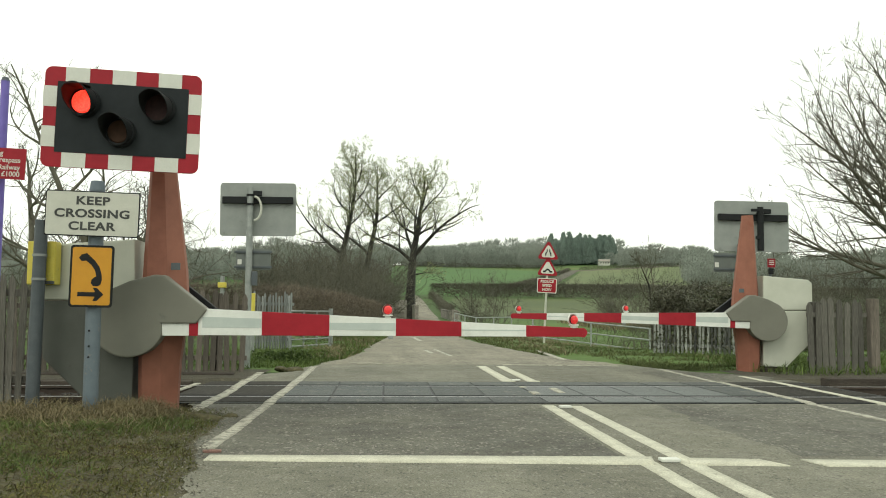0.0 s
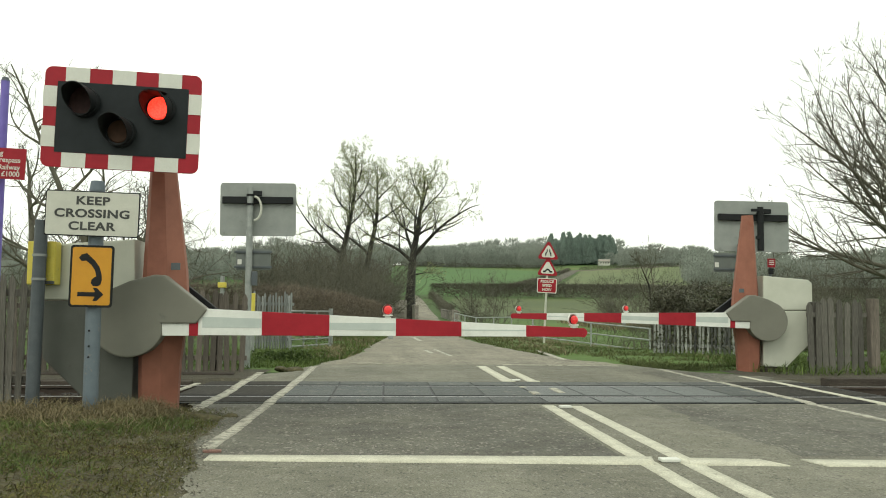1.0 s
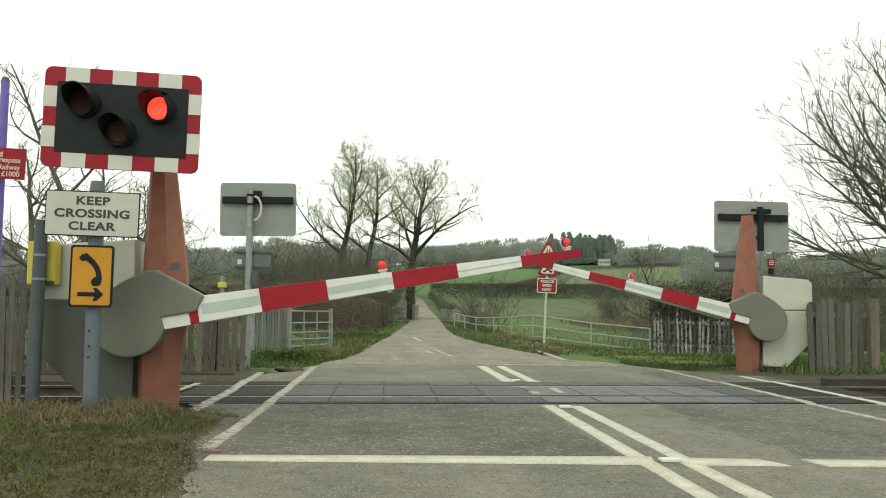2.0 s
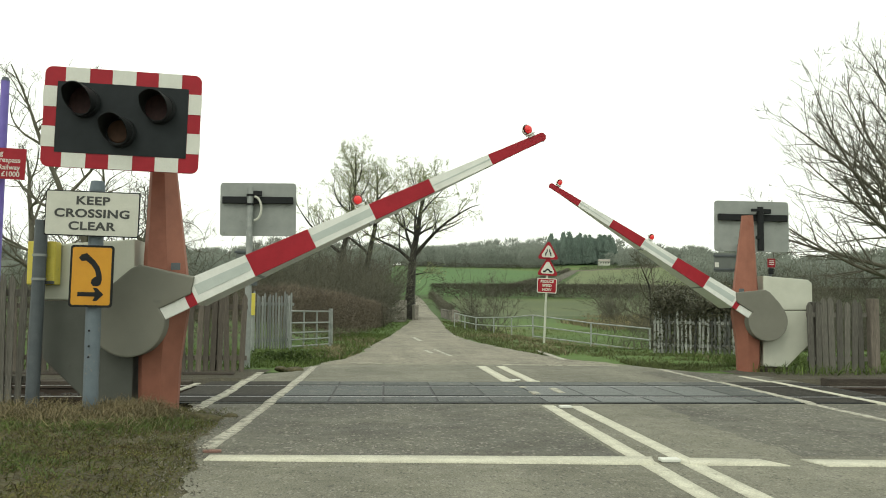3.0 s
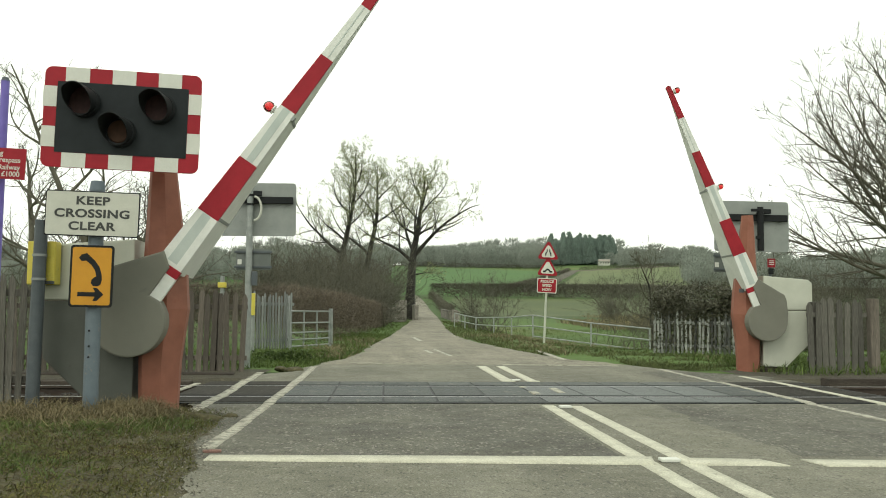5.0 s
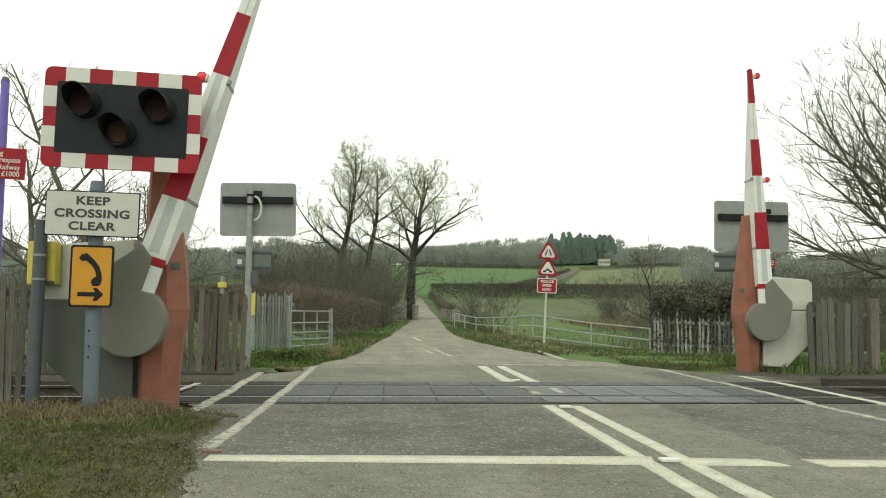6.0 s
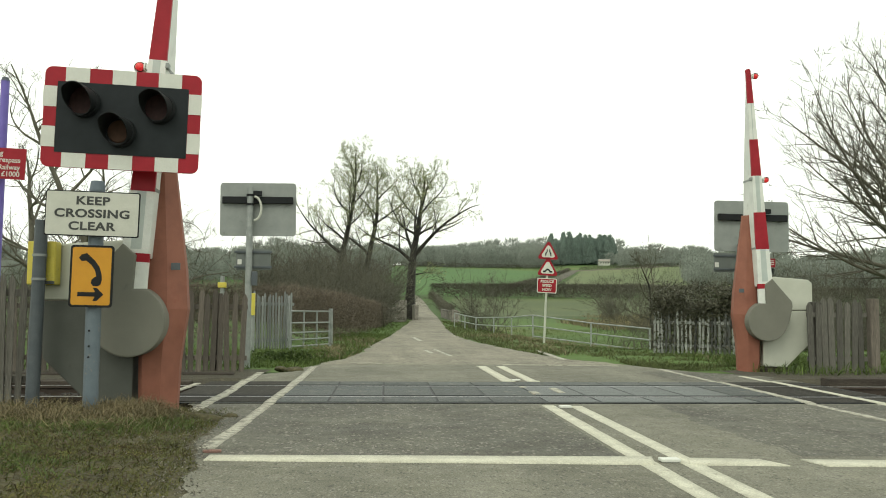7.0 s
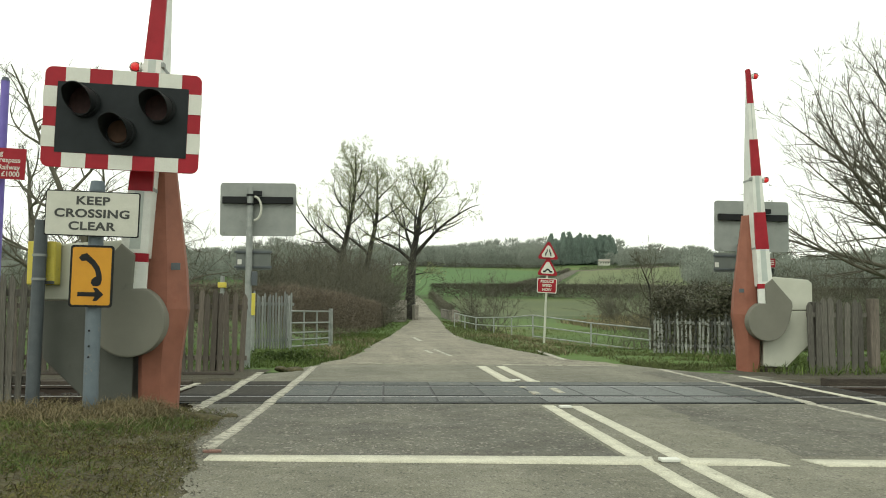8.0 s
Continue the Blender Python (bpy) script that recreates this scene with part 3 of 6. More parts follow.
    # The rear head lies in shade; that shade is put into its black colour.
    part("rear_head", slab(bmesh.new(), [(p * 0.97, q * 0.97) for p, q in head], 0.76, 0.86, 0.012), BLACK, boom, "rear arm head with its shade given as black")
    part("axle", cyl(bmesh.new(), (0, 0.1, 0), (0, 0.78, 0), 0.06, 0.06, 12), GALV, boom)
    for s in (1.295, 2.525):
        part("joint_strap", box(bmesh.new(), 0.035, back(s) + 0.05, 0.006, s, back(s) / 2 - 0.02, -0.134, 0.002), GALV, boom)
    part("clip", box(bmesh.new(), 0.05, 0.09, 0.03, 2.53, -0.03, -0.145, 0.003), GALV, boom)
    return b, boom


near_barrier, near_boom = make_barrier(pose(-2.477, 9.0, -0.005, 0, 0, 1.5), True)
far_barrier, far_boom = make_barrier(Matrix.Translation((6.70, 15.6, -0.02)) @ pose(0, 0, 0, 0, 0, -2.0), False)
# the far one is built mirrored across the road
for o in far_barrier.children_recursive:
    if o.type == "MESH":
        o.data.transform(Matrix.Diagonal((-1, 1, 1, 1)))
        o.data.flip_normals()
    elif o.parent is far_boom:
        p, r = o.location.copy(), o.rotation_euler.copy()
        o.location, o.rotation_euler = (-p.x, p.y, p.z), r


# ---- warning signals ----
def make_signal(m, lamps):
    s = thing("warning_signal", m, "level crossing light signal on a red and white bordered board", "traffic light", "crossing light signals")
    part("board", slab(bmesh.new(), rounded(1.425, 0.95, 0.07), 0.0, 0.025, 0.003), RED if lamps else ALUBACK, s, "red and white bordered backing board")
    part("black_panel", slab(bmesh.new(), rounded(1.19, 0.67, 0.008), -0.006, 0.004), BOARDBLACK, s, "black inner panel")
    for cx in (-0.42, 0.0, 0.42):
        for cz in (0.405, -0.405):
            part("white_block", slab(bmesh.new(), rounded(0.215, 0.136, 0.003, cx, cz, 1), -0.004, 0.004), WHITE, s)
    for cz in (0.19, -0.19):
        for cx in (0.658, -0.658):
            part("white_block", slab(bmesh.new(), rounded(0.121, 0.195, 0.003, cx, cz, 1), -0.004, 0.004), WHITE, s)
    flaps = []
    for cx, cz, lens in ((-0.338, 0.142, LIT), (0.345, 0.122, LIT), (-0.004, -0.122, LENSAMBER)):
        lamp = new("lamp")
        lamp.parent = s
        lamp.matrix_local = pose(cx, -0.01, cz, -2, 0, -14)
        bm = bmesh.new()
        cyl(bm, (0, 0.0, 0), (0, -0.05, 0), 0.145, 0.14, 28)
        part("housing", bm, BLACK, lamp, "round black lamp housing")
        part("lens", cyl(bmesh.new(), (0, -0.045, 0), (0, -0.062, 0), 0.115, 0.10, 28), lens, lamp, "round red lens" if lens is LIT else "dull unlit amber lens")
        # cowl: a tube with its lower front cut back
        bm = bmesh.new()
        n = 32
        for r in (0.132, 0.124):
            for i in range(n):
                a = 2 * math.pi * i / n
                up = (1 + math.sin(a)) / 2
                bm.verts.new((r * math.cos(a), -0.04, r * math.sin(a)))
                bm.verts.new((r * math.cos(a), -0.07 - 0.205 * min(1, up * 1.25) ** 1.2, r * math.sin(a)))
        bm.verts.ensure_lookup_table()
        for i in range(n):
            j = (i + 1) % n
            vo = bm.verts
            bm.faces.new((vo[2 * i], vo[2 * j], vo[2 * j + 1], vo[2 * i + 1]))
            bm.faces.new((vo[2 * n + 2 * i + 1], vo[2 * n + 2 * j + 1], vo[2 * n + 2 * j], vo[2 * n + 2 * i]))
            bm.faces.new((vo[2 * i + 1], vo[2 * j + 1], vo[2 * n + 2 * j + 1], vo[2 * n + 2 * i + 1]))
        part("cowl", bm, BLACK, lamp, "black lamp cowl")
        # Added flap: covers the always glowing lens to stand for a lamp switched off.
        if lens is LIT:
            flap = part("shutter", cyl(bmesh.new(), (0, 0.002, -0.118), (0, -0.004, -0.118), 0.1225, 0.1215, 28), LENSOFF, lamp, "added dark red flap that stands for the lamp being off")
            flap.location = (0, -0.070, 0.118)
            flaps.append(flap)
    return s, flaps


near_signal, off_flaps = make_signal(pose(-2.503, 8.62, 2.79, 0, 1.2, 6), True)
bm = bmesh.new()
box(bm, 0.07, 0.60, 0.07, 0, 0.31, 0.05, 0.006)
box(bm, 0.85, 0.07, 0.07, 0.40, 0.62, 0.05, 0.006)
box(bm, 0.6, 0.05, 0.06, 0.32, 0.05, 0.05, 0.006)
br = part("bracket", bm, BLACK, near_signal, "black steel bracket to the mast")
br.location = (-0.42, 0, -0.17)


# ---- crossing deck, rails and track ----
deck = tagged(new("crossing_deck", None), "grey rubber crossing panels set between the rails", "level crossing", kind="structure")
bm = bmesh.new()
box(bm, 8.6, 3.04, 0.02, 1.85, 11.54, -0.006)
part("deck_bed", bm, BLACK, deck, "dark bed under the panels")
CHEQUER = surf("studded_rubber", (0.066, 0.076, 0.072), (0.105, 0.117, 0.11), 3, 0.5, bump=0.0, vary=0.1)
cn, cl = CHEQUER.node_tree.nodes, CHEQUER.node_tree.links
cv = cn.new("ShaderNodeTexVoronoi")
cv.inputs["Scale"].default_value, cv.inputs["Randomness"].default_value = 26, 0.15
cc = cn.new("ShaderNodeTexCoord")
cl.new(cc.outputs["Object"], cv.inputs["Vector"])
cb = cn.new("ShaderNodeBump")
cb.inputs["Strength"].default_value, cb.inputs["Distance"].default_value = 1.0, 0.02
cl.new(cv.outputs["Distance"], cb.inputs["Height"])
cl.new(cb.outputs[0], cn["Principled BSDF"].inputs["Normal"])


RUBBERDARK = surf("worn_dark_deck", (0.026, 0.025, 0.021), (0.050, 0.047, 0.040), 3, 0.85, spec=0.15, bump=0.5, fine=50, vary=0.2, spots=(0.11, 0.105, 0.088), spot_scale=7, spot_at=0.66, gr=(0.6, 1.4))


def panel_mesh(w, d, mat):
    bm = box(bmesh.new(), w, d, 0.03, 0, 0, -0.003, 0.006)
    me = bpy.data.meshes.new("panel")
    bm.to_mesh(me)
    bm.free()
    me.materials.append(mat)
    return me


bm = cyl(bmesh.new(), (0, 0, 0), (0, 0, 0.004), 0.035, 0.03, 10)
plug_mesh = bpy.data.meshes.new("plug")
bm.to_mesh(plug_mesh)
bm.free()
plug_mesh.materials.append(DARKPOLE)
for y0, y1, shift in ((10.10, 10.655, 0.0), (10.90, 12.20, 0.0), (12.41, 13.0, 0.0)):
    plain, studded = panel_mesh(0.588, y1 - y0, RUBBER), panel_mesh(0.588, y1 - y0, CHEQUER)
    dark = panel_mesh(0.596, y1 - y0, RUBBERDARK)
    for i in range(14):
        x = -2.15 + 0.61 * i
        p = new("panel", studded if 2.0 < x < 4.0 and y0 < 12.3 else dark if x < -1.3 or x > 4.6 else plain)
        p.parent = deck
        p.location = (x, (y0 + y1) / 2, 0.002 * random.uniform(-1, 1) - 0.002)
        p.rotation_euler = (0, 0, random.uniform(-0.003, 0.003))
        if y1 - y0 > 1 and p.data is plain:
            for sx in (-0.1, 0.1):
                plug = new("plug", plug_mesh)
                plug.parent = p
                plug.location = (sx, 0.1, 0.012)


def make_rail(y):
    r = thing("rail", pose(0, y, 0), "worn steel railway rail crossing the road", "rail", "rails of the track", "structure")
    a, b = -45.0, 45.0
    prof = [(-0.07, -0.16), (0.07, -0.16), (0.07, -0.145), (0.012, -0.13), (0.012, -0.04), (0.035, -0.03), (0.035, 0.0), (-0.035, 0.0), (-0.035, -0.03), (-0.012, -0.04), (-0.012, -0.13), (-0.07, -0.145)]
    bm = slab(bmesh.new(), [(p, q) for p, q in prof], a, b)
    bm.transform(pose(0, 0, 0, 0, 0, 90))
    part("web", bm, RAILSTEEL, r, "rusty rail web and foot")
    part("railhead", box(bmesh.new(), b - a, 0.06, 0.004, 0, 0, 0.002), RAILHEAD, r, "polished running surface")
    return r


make_rail(10.77)
make_rail(12.31)
trackbed = tagged(new("trackbed"), "dark ballast and timber sleepers beside the road", "railway track", kind="structure")
for a, b in ((-45, -2.35), (6.3, 45)):
    part("bed", box(bmesh.new(), b - a, 4.2, 0.12, (a + b) / 2, 11.6, -0.19), BALLAST, trackbed)
me = bpy.data.meshes.new("sleeper")
bm = box(bmesh.new(), 0.25, 2.6, 0.13, 0, 0, 0, 0.01)
bm.to_mesh(me)
bm.free()
me.materials.append(TIMBER)
for i in range(60):
    for x in (-3.1 - 0.7 * i, 6.7 + 0.7 * i):
        s = new("sleeper", me)
        s.parent = trackbed
        s.location = (x, 11.55 + random.uniform(-0.03, 0.03), -0.215)
n = 5000
rs = np.random.RandomState(5)
sx = np.where(rs.rand(n) < 0.55, rs.uniform(-10, -2.7, n), rs.uniform(6.4, 13, n))
sy = rs.uniform(9.7, 13.6, n)
c = np.stack([sx, sy, -0.125 + rs.uniform(0, 0.03, n)], -1)
tetra = np.array([(1, 1, 1), (1, -1, -1), (-1, 1, -1), (-1, -1, 1)]) * 0.022
jit = rs.uniform(0.5, 1.4, (n, 4, 3)) * tetra[None] * rs.uniform(0.7, 1.5, (n, 1, 1)) + rs.normal(0, 0.004, (n, 4, 3))
fc = np.array([(0, 1, 2), (0, 3, 1), (0, 2, 3), (1, 3, 2)])
tagged(new("ballast", mesh_from("ballast", (c[:, None] + jit).reshape(-1, 3), (np.arange(n)[:, None, None] * 4 + fc[None]).reshape(-1, 3), BALLAST)), "loose grey-brown ballast stones along the track", "ballast", kind="stuff")


for a, b in ((-14.0, -1.95), (5.85, 16.0)):
    bm = bmesh.new()
    for i in range(48):
        for j in range(9):
            x, y = a + (b - a) * i / 47, 13.35 + 2.6 * j / 8
            bm.verts.new((x, y, 0.0 + 0.03 * noise.noise((x * 2, y * 2, 7)) - (0.12 if j < 1 else 0) - 0.014 * (j > 6)))
    bm.verts.ensure_lookup_table()
    for i in range(47):
        for j in range(8):
            bm.faces.new([bm.verts[k] for k in (i * 9 + j, i * 9 + 9 + j, i * 9 + 10 + j, i * 9 + j + 1)])
    part("cess", bm, CESS, trackbed, "bare dark soil beside the track")


def timber_beam(x0, x1, y, z0, z1, d, tilt=0.0):
    t = thing("timber_beam", pose((x0 + x1) / 2, y, (z0 + z1) / 2, 0, tilt, 0), "old dark timber baulk laid along the track edge", "timber beam", "baulks beside the track")
    k = 3
    w = (x1 - x0) / k
    for i in range(k):
        part("baulk", box(bmesh.new(), w - 0.02, d, z1 - z0 - 0.01 * (i % 2), -(x1 - x0) / 2 + w * (i + 0.5), 0.01 * i, 0, 0.02), TIMBER, t)
    return t


timber_beam(6.55, 15.0, 13.22, -0.24, 0.06, 0.30)
timber_beam(-9.0, -2.35, 14.4, -0.22, 0.03, 0.26)
timber_beam(-9.0, -2.75, 13.22, -0.24, 0.0, 0.24)


# ---- fences ----
# Greenish grey palings whose tone differs widely from one to the next.
PALEIVY = surf("mixed_grey_paling", (0.12, 0.125, 0.11), (0.28, 0.29, 0.27), 4, 0.9, bump=0.4, vary=0.75, gr=(0.6, 1.4))


def pale_mesh(name, w, h, d, mat, top):
    out = [(-w / 2, 0), (w / 2, 0), (w / 2, h - top), (0.1 * w, h), (-0.12 * w, h), (-w / 2, h - top * 0.9)]
    bm = slab(bmesh.new(), out, -d / 2, d / 2)
    me = bpy.data.meshes.new(name)
    bm.to_mesh(me)
    bm.free()
    me.materials.append(mat)
    return me


def paling_fence(p0, p1, z0, height, pitch, width, mat, label, group="paling fences", post_h=0.0, lean=1.5, top=0.07, fall=0.0):
    a, b = Vector((*p0, z0)), Vector((*p1, z0 + fall))
    run = (b - a).length
    f = thing("paling_fence", Matrix.Translation(a) @ pose(0, 0, 0, 0, 0, math.degrees(math.atan2(b.y - a.y, b.x - a.x))), label, "fence", group)
    kinds = [pale_mesh("pale", width * s, height * k, 0.022, mat, top) for s, k in ((1.0, 1.0), (0.92, 0.97), (1.06, 1.025), (0.97, 0.94))]
    n = int(run / pitch)
    for i in range(n + 1):
        p = new("pale", random.choice(kinds))
        p.parent = f
        p.location = (i * pitch + random.uniform(-0.008, 0.008), -0.03, random.uniform(-0.02, 0.02) + fall * i / max(1, n))
        p.rotation_euler = (radians(random.uniform(-1, 1)), radians(random.uniform(-lean, lean)), 0)
    for z in (0.28, height - 0.28):
        part("rail", box(bmesh.new(), run + 0.1, 0.05, 0.08, run / 2, 0.012, z + fall / 2, 0.006), mat, f)
    for x in np.arange(0.12, run + 0.01, 1.8):
        part("post", box(bmesh.new(), 0.11, 0.11, height + post_h, float(x), 0.085, (height + post_h) / 2 - 0.05, 0.01), mat, f)
    return f


paling_fence((-5.6, 10.2), (-3.92, 10.2), -0.04, 1.50, 0.085, 0.070, PALE, "weathered grey wooden paling fence by the track")
paling_fence((-6.5, 15.25), (-2.34, 15.25), -0.06, 1.40, 0.118, 0.088, PALEDARK, "old brown wooden paling fence with uneven tops", lean=2.2)
paling_fence((7.42, 15.45), (8.42, 15.45), -0.05, 1.33, 0.128, 0.105, PALE, "weathered grey wooden paling fence by the track")
paling_fence((6.95, 16.6), (7.55, 16.6), -0.05, 0.95, 0.09, 0.05, PALESILVER, "pale thin paling fence behind the barrier")
paling_fence((-3.3, 22.4), (-2.45, 24.2), -0.02, 1.48, 0.125, 0.06, PALESILVER, "silvery narrow paling fence beside the field gate", top=0.05)
paling_fence((6.85, 22.7), (8.35, 20.9), -0.05, 1.12, 0.115, 0.055, PALEIVY, "pale paling fence overgrown with dark ivy", lean=2.5, fall=-0.02)
post = thing("gate_post", pose(8.53, 15.4, -0.05), "square dark brown timber fence post", "post")
part("shaft", box(bmesh.new(), 0.16, 0.16, 1.36, 0, 0, 0.66, 0.015), PALEDARK, post)


def pipe_rail(bm, a, b, r, n=8):
    return cyl(bm, a, b, r, r, n)


# field gate
gate = thing("field_gate", Matrix.Translation((-2.42, 23.3, 0)) @ pose(0, 0, 0, 0, 0, math.degrees(math.atan2(2.0, 0.86))), "galvanised five-bar steel field gate standing open", "gate")
L = 2.2
for z in (0.10, 0.27, 0.45, 0.70, 1.0):
    part("bar", pipe_rail(bmesh.new(), (0, 0, z), (L, 0, z), 0.020), GALV, gate)
for x in (0.0, L * 0.33, L * 0.66, L):
    part("upright", pipe_rail(bmesh.new(), (x, 0, 0.05), (x, 0, 1.02), 0.024), GALV, gate)
part("post", cyl(bmesh.new(), (L + 0.08, 0, -0.1), (L + 0.08, 0, 1.08), 0.06, 0.06, 12), GALV, gate, "round galvanised gate post")

# tube railing towards the bridge
RAILING = ((10.05, 34.0, -0.43, 0.43), (8.45, 36.9, -0.26, 0.60), (6.54, 40.0, -0.05, 0.90), (6.15, 44.0, -0.12, 0.78), (5.75, 48.0, -0.12, 0.74), (5.3, 53.0, -0.1, 0.70), (5.0, 57.0, 0.0, 0.80), (4.72, 62.0, 0.05, 0.95))
RAILPAINT = surf("pale_galvanised_tube", (0.24, 0.26, 0.245), (0.34, 0.36, 0.34), 7, 0.6, metal=0.1, bump=0.03)
railing = thing("tube_railing", pose(0, 0, 0), "galvanised steel tube railing along the lane verge", "railing")
for i, (x, y, z0, z1) in enumerate(RAILING):
    part("post", cyl(bmesh.new(), (x, y, z0 - 0.5), (x, y, z1 + 0.02), 0.035, 0.035, 8), RAILPAINT, railing)
    if i:
        px, py, p0, p1 = RAILING[i - 1]
        for k in ((0.02, 0.5, 1.0) if i < 3 else (0.5, 1.0)):
            part("tube", cyl(bmesh.new(), (px, py, p0 + (p1 - p0) * k), (x, y, z0 + (z1 - z0) * k), 0.027, 0.027, 8), RAILPAINT, railing)

# ---- signs and posts by the near barrier ----
sign = thing("crossing_sign_post", pose(-2.68, 8.52, -0.05), "blue-grey pole with keep clear sign and amber telephone sign", "road sign")
part("pole", cyl(bmesh.new(), (0, 0, 0), (0, 0, 2.16), 0.068, 0.068, 20), BLUEPOLE, sign, "blue-grey painted steel pole")
part("cap", cyl(bmesh.new(), (0, 0, 2.15), (0, 0, 2.24), 0.072, 0.06, 20), BLUEPOLE, sign)
for z in (0.62, 0.72, 0.86):
    part("bolt", cyl(bmesh.new(), (-0.01, -0.066, z), (-0.01, -0.075, z), 0.010, 0.010, 8), BLACK, sign)
plate = part("keep_clear_plate", slab(bmesh.new(), rounded(0.835, 0.415, 0.02), -0.11, -0.095, 0.002), BLACK, sign, "black bordered white keep crossing clear sign")
plate.location = (-0.01, 0, 1.925)
plate.rotation_euler = (0, radians(1.2), radians(3))
part("sign_face", slab(bmesh.new(), rounded(0.815, 0.395, 0.015), -0.113, -0.108), SIGNWHITE, plate, "white sign face")
LETTER = surf("sign_lettering", (0.035, 0.038, 0.036), (0.055, 0.058, 0.054), 8, 0.6, bump=0.02)
for word, z in (("KEEP", 0.115), ("CROSSING", -0.002), ("CLEAR", -0.118)):
    t = lettering("lettering", word, 0.104, 0, -0.1145, z, LETTER, plate, bold=0.034, gap=1.08)
    t.data.transform(Matrix.Diagonal((1.26, 1, 1, 1)))
tel = part("telephone_plate", slab(bmesh.new(), rounded(0.385, 0.565, 0.03), -0.105, -0.09, 0.002), BLACK, sign, "amber telephone sign with arrow")
tel.location = (-0.0, 0, 1.355)
tel.rotation_euler = (0, radians(0.8), radians(2))
part("sign_face", slab(bmesh.new(), rounded(0.345, 0.525, 0.02), -0.108, -0.103), AMBERPLATE, tel, "amber sign face")
handset = [(-0.115, 0.165), (-0.095, 0.195), (-0.045, 0.21), (-0.02, 0.185), (0.03, 0.14), (0.07, 0.085), (0.09, 0.02), (0.095, -0.03), (0.085, -0.075), (0.06, -0.09), (0.02, -0.09), (0.0, -0.065),
           (0.005, -0.03), (0.03, -0.01), (0.045, 0.0), (0.03, 0.055), (-0.005, 0.105), (-0.05, 0.14), (-0.09, 0.135)]
part("handset_symbol", slab(bmesh.new(), handset, -0.110, -0.107), BLACK, tel, "black telephone handset symbol")
arrow = [(-0.115, -0.145), (0.04, -0.145), (0.02, -0.105), (0.055, -0.105), (0.115, -0.165), (0.055, -0.225), (0.02, -0.225), (0.04, -0.185), (-0.115, -0.185)]
part("arrow_symbol", slab(bmesh.new(), arrow, -0.110, -0.107), BLACK, tel, "black arrow symbol")
for z in (1.78, 2.06, 1.2, 1.5):
    part("clamp", cyl(bmesh.new(), (0, 0, z - 0.02), (0, 0, z + 0.02), 0.076, 0.076, 20), GALV, sign)
part("bracket", box(bmesh.new(), 0.1, 0.07, 0.5, -0.005, -0.045, 1.36, 0.004), GALV, sign)
part("bracket", box(bmesh.new(), 0.3, 0.07, 0.3, -0.005, -0.045, 1.93, 0.004), GALV, sign)

tpost = thing("telephone_post", pose(-3.345, 8.9, -0.04), "dark grey post with a yellow telephone cabinet on it", "post")
part("shaft", cyl(bmesh.new(), (0, 0, 0), (0.03, 0, 1.90), 0.064, 0.060, 18), DARKPOLE, tpost, "dark grey steel post")
for z in (1.33, 1.56):
    part("strap", cyl(bmesh.new(), (0.022, 0, z - 0.012), (0.022, 0, z + 0.012), 0.068, 0.068, 18), GALV, tpost)
cab = part("telephone_cabinet", box(bmesh.new(), 0.27, 0.15, 0.42, 0.015, 0.145, 1.49, 0.012), YELLOW, tpost, "yellow telephone cabinet")
part("door", box(bmesh.new(), 0.07, 0.012, 0.35, 0.105, 0.066, 1.50, 0.004), YELLOW, cab)
part("lip", box(bmesh.new(), 0.09, 0.02, 0.03, 0.10, 0.064, 1.30, 0.004), DARKPOLE, cab)

vpost = thing("warning_notice_post", pose(-4.01, 9.55, -0.06), "violet pole carrying a red railway trespass notice", "sign post")
part("shaft", cyl(bmesh.new(), (0, 0, 0), (0.03, 0, 3.44), 0.046, 0.042, 16), PURPLE, vpost, "violet painted pole")
part("cap", cyl(bmesh.new(), (0.03, 0, 3.43), (0.03, 0, 3.47), 0.045, 0.03, 16), DARKPOLE, vpost)
notice = part("notice", slab(bmesh.new(), rounded(0.62, 0.32, 0.006), -0.075, -0.062), RED, vpost, "red trespass notice with white words")
notice.location = (-0.015, 0, 2.56)
notice.rotation_euler = (0, radians(2.5), 0)
for word, z in (("g", 0.105), ("trespass", 0.035), ("Railway", -0.04), ("£1000", -0.11)):
    lettering("lettering", word, 0.073, 0.26 if word != "g" else 0.08, -0.077, z, WHITE, notice, align="RIGHT")


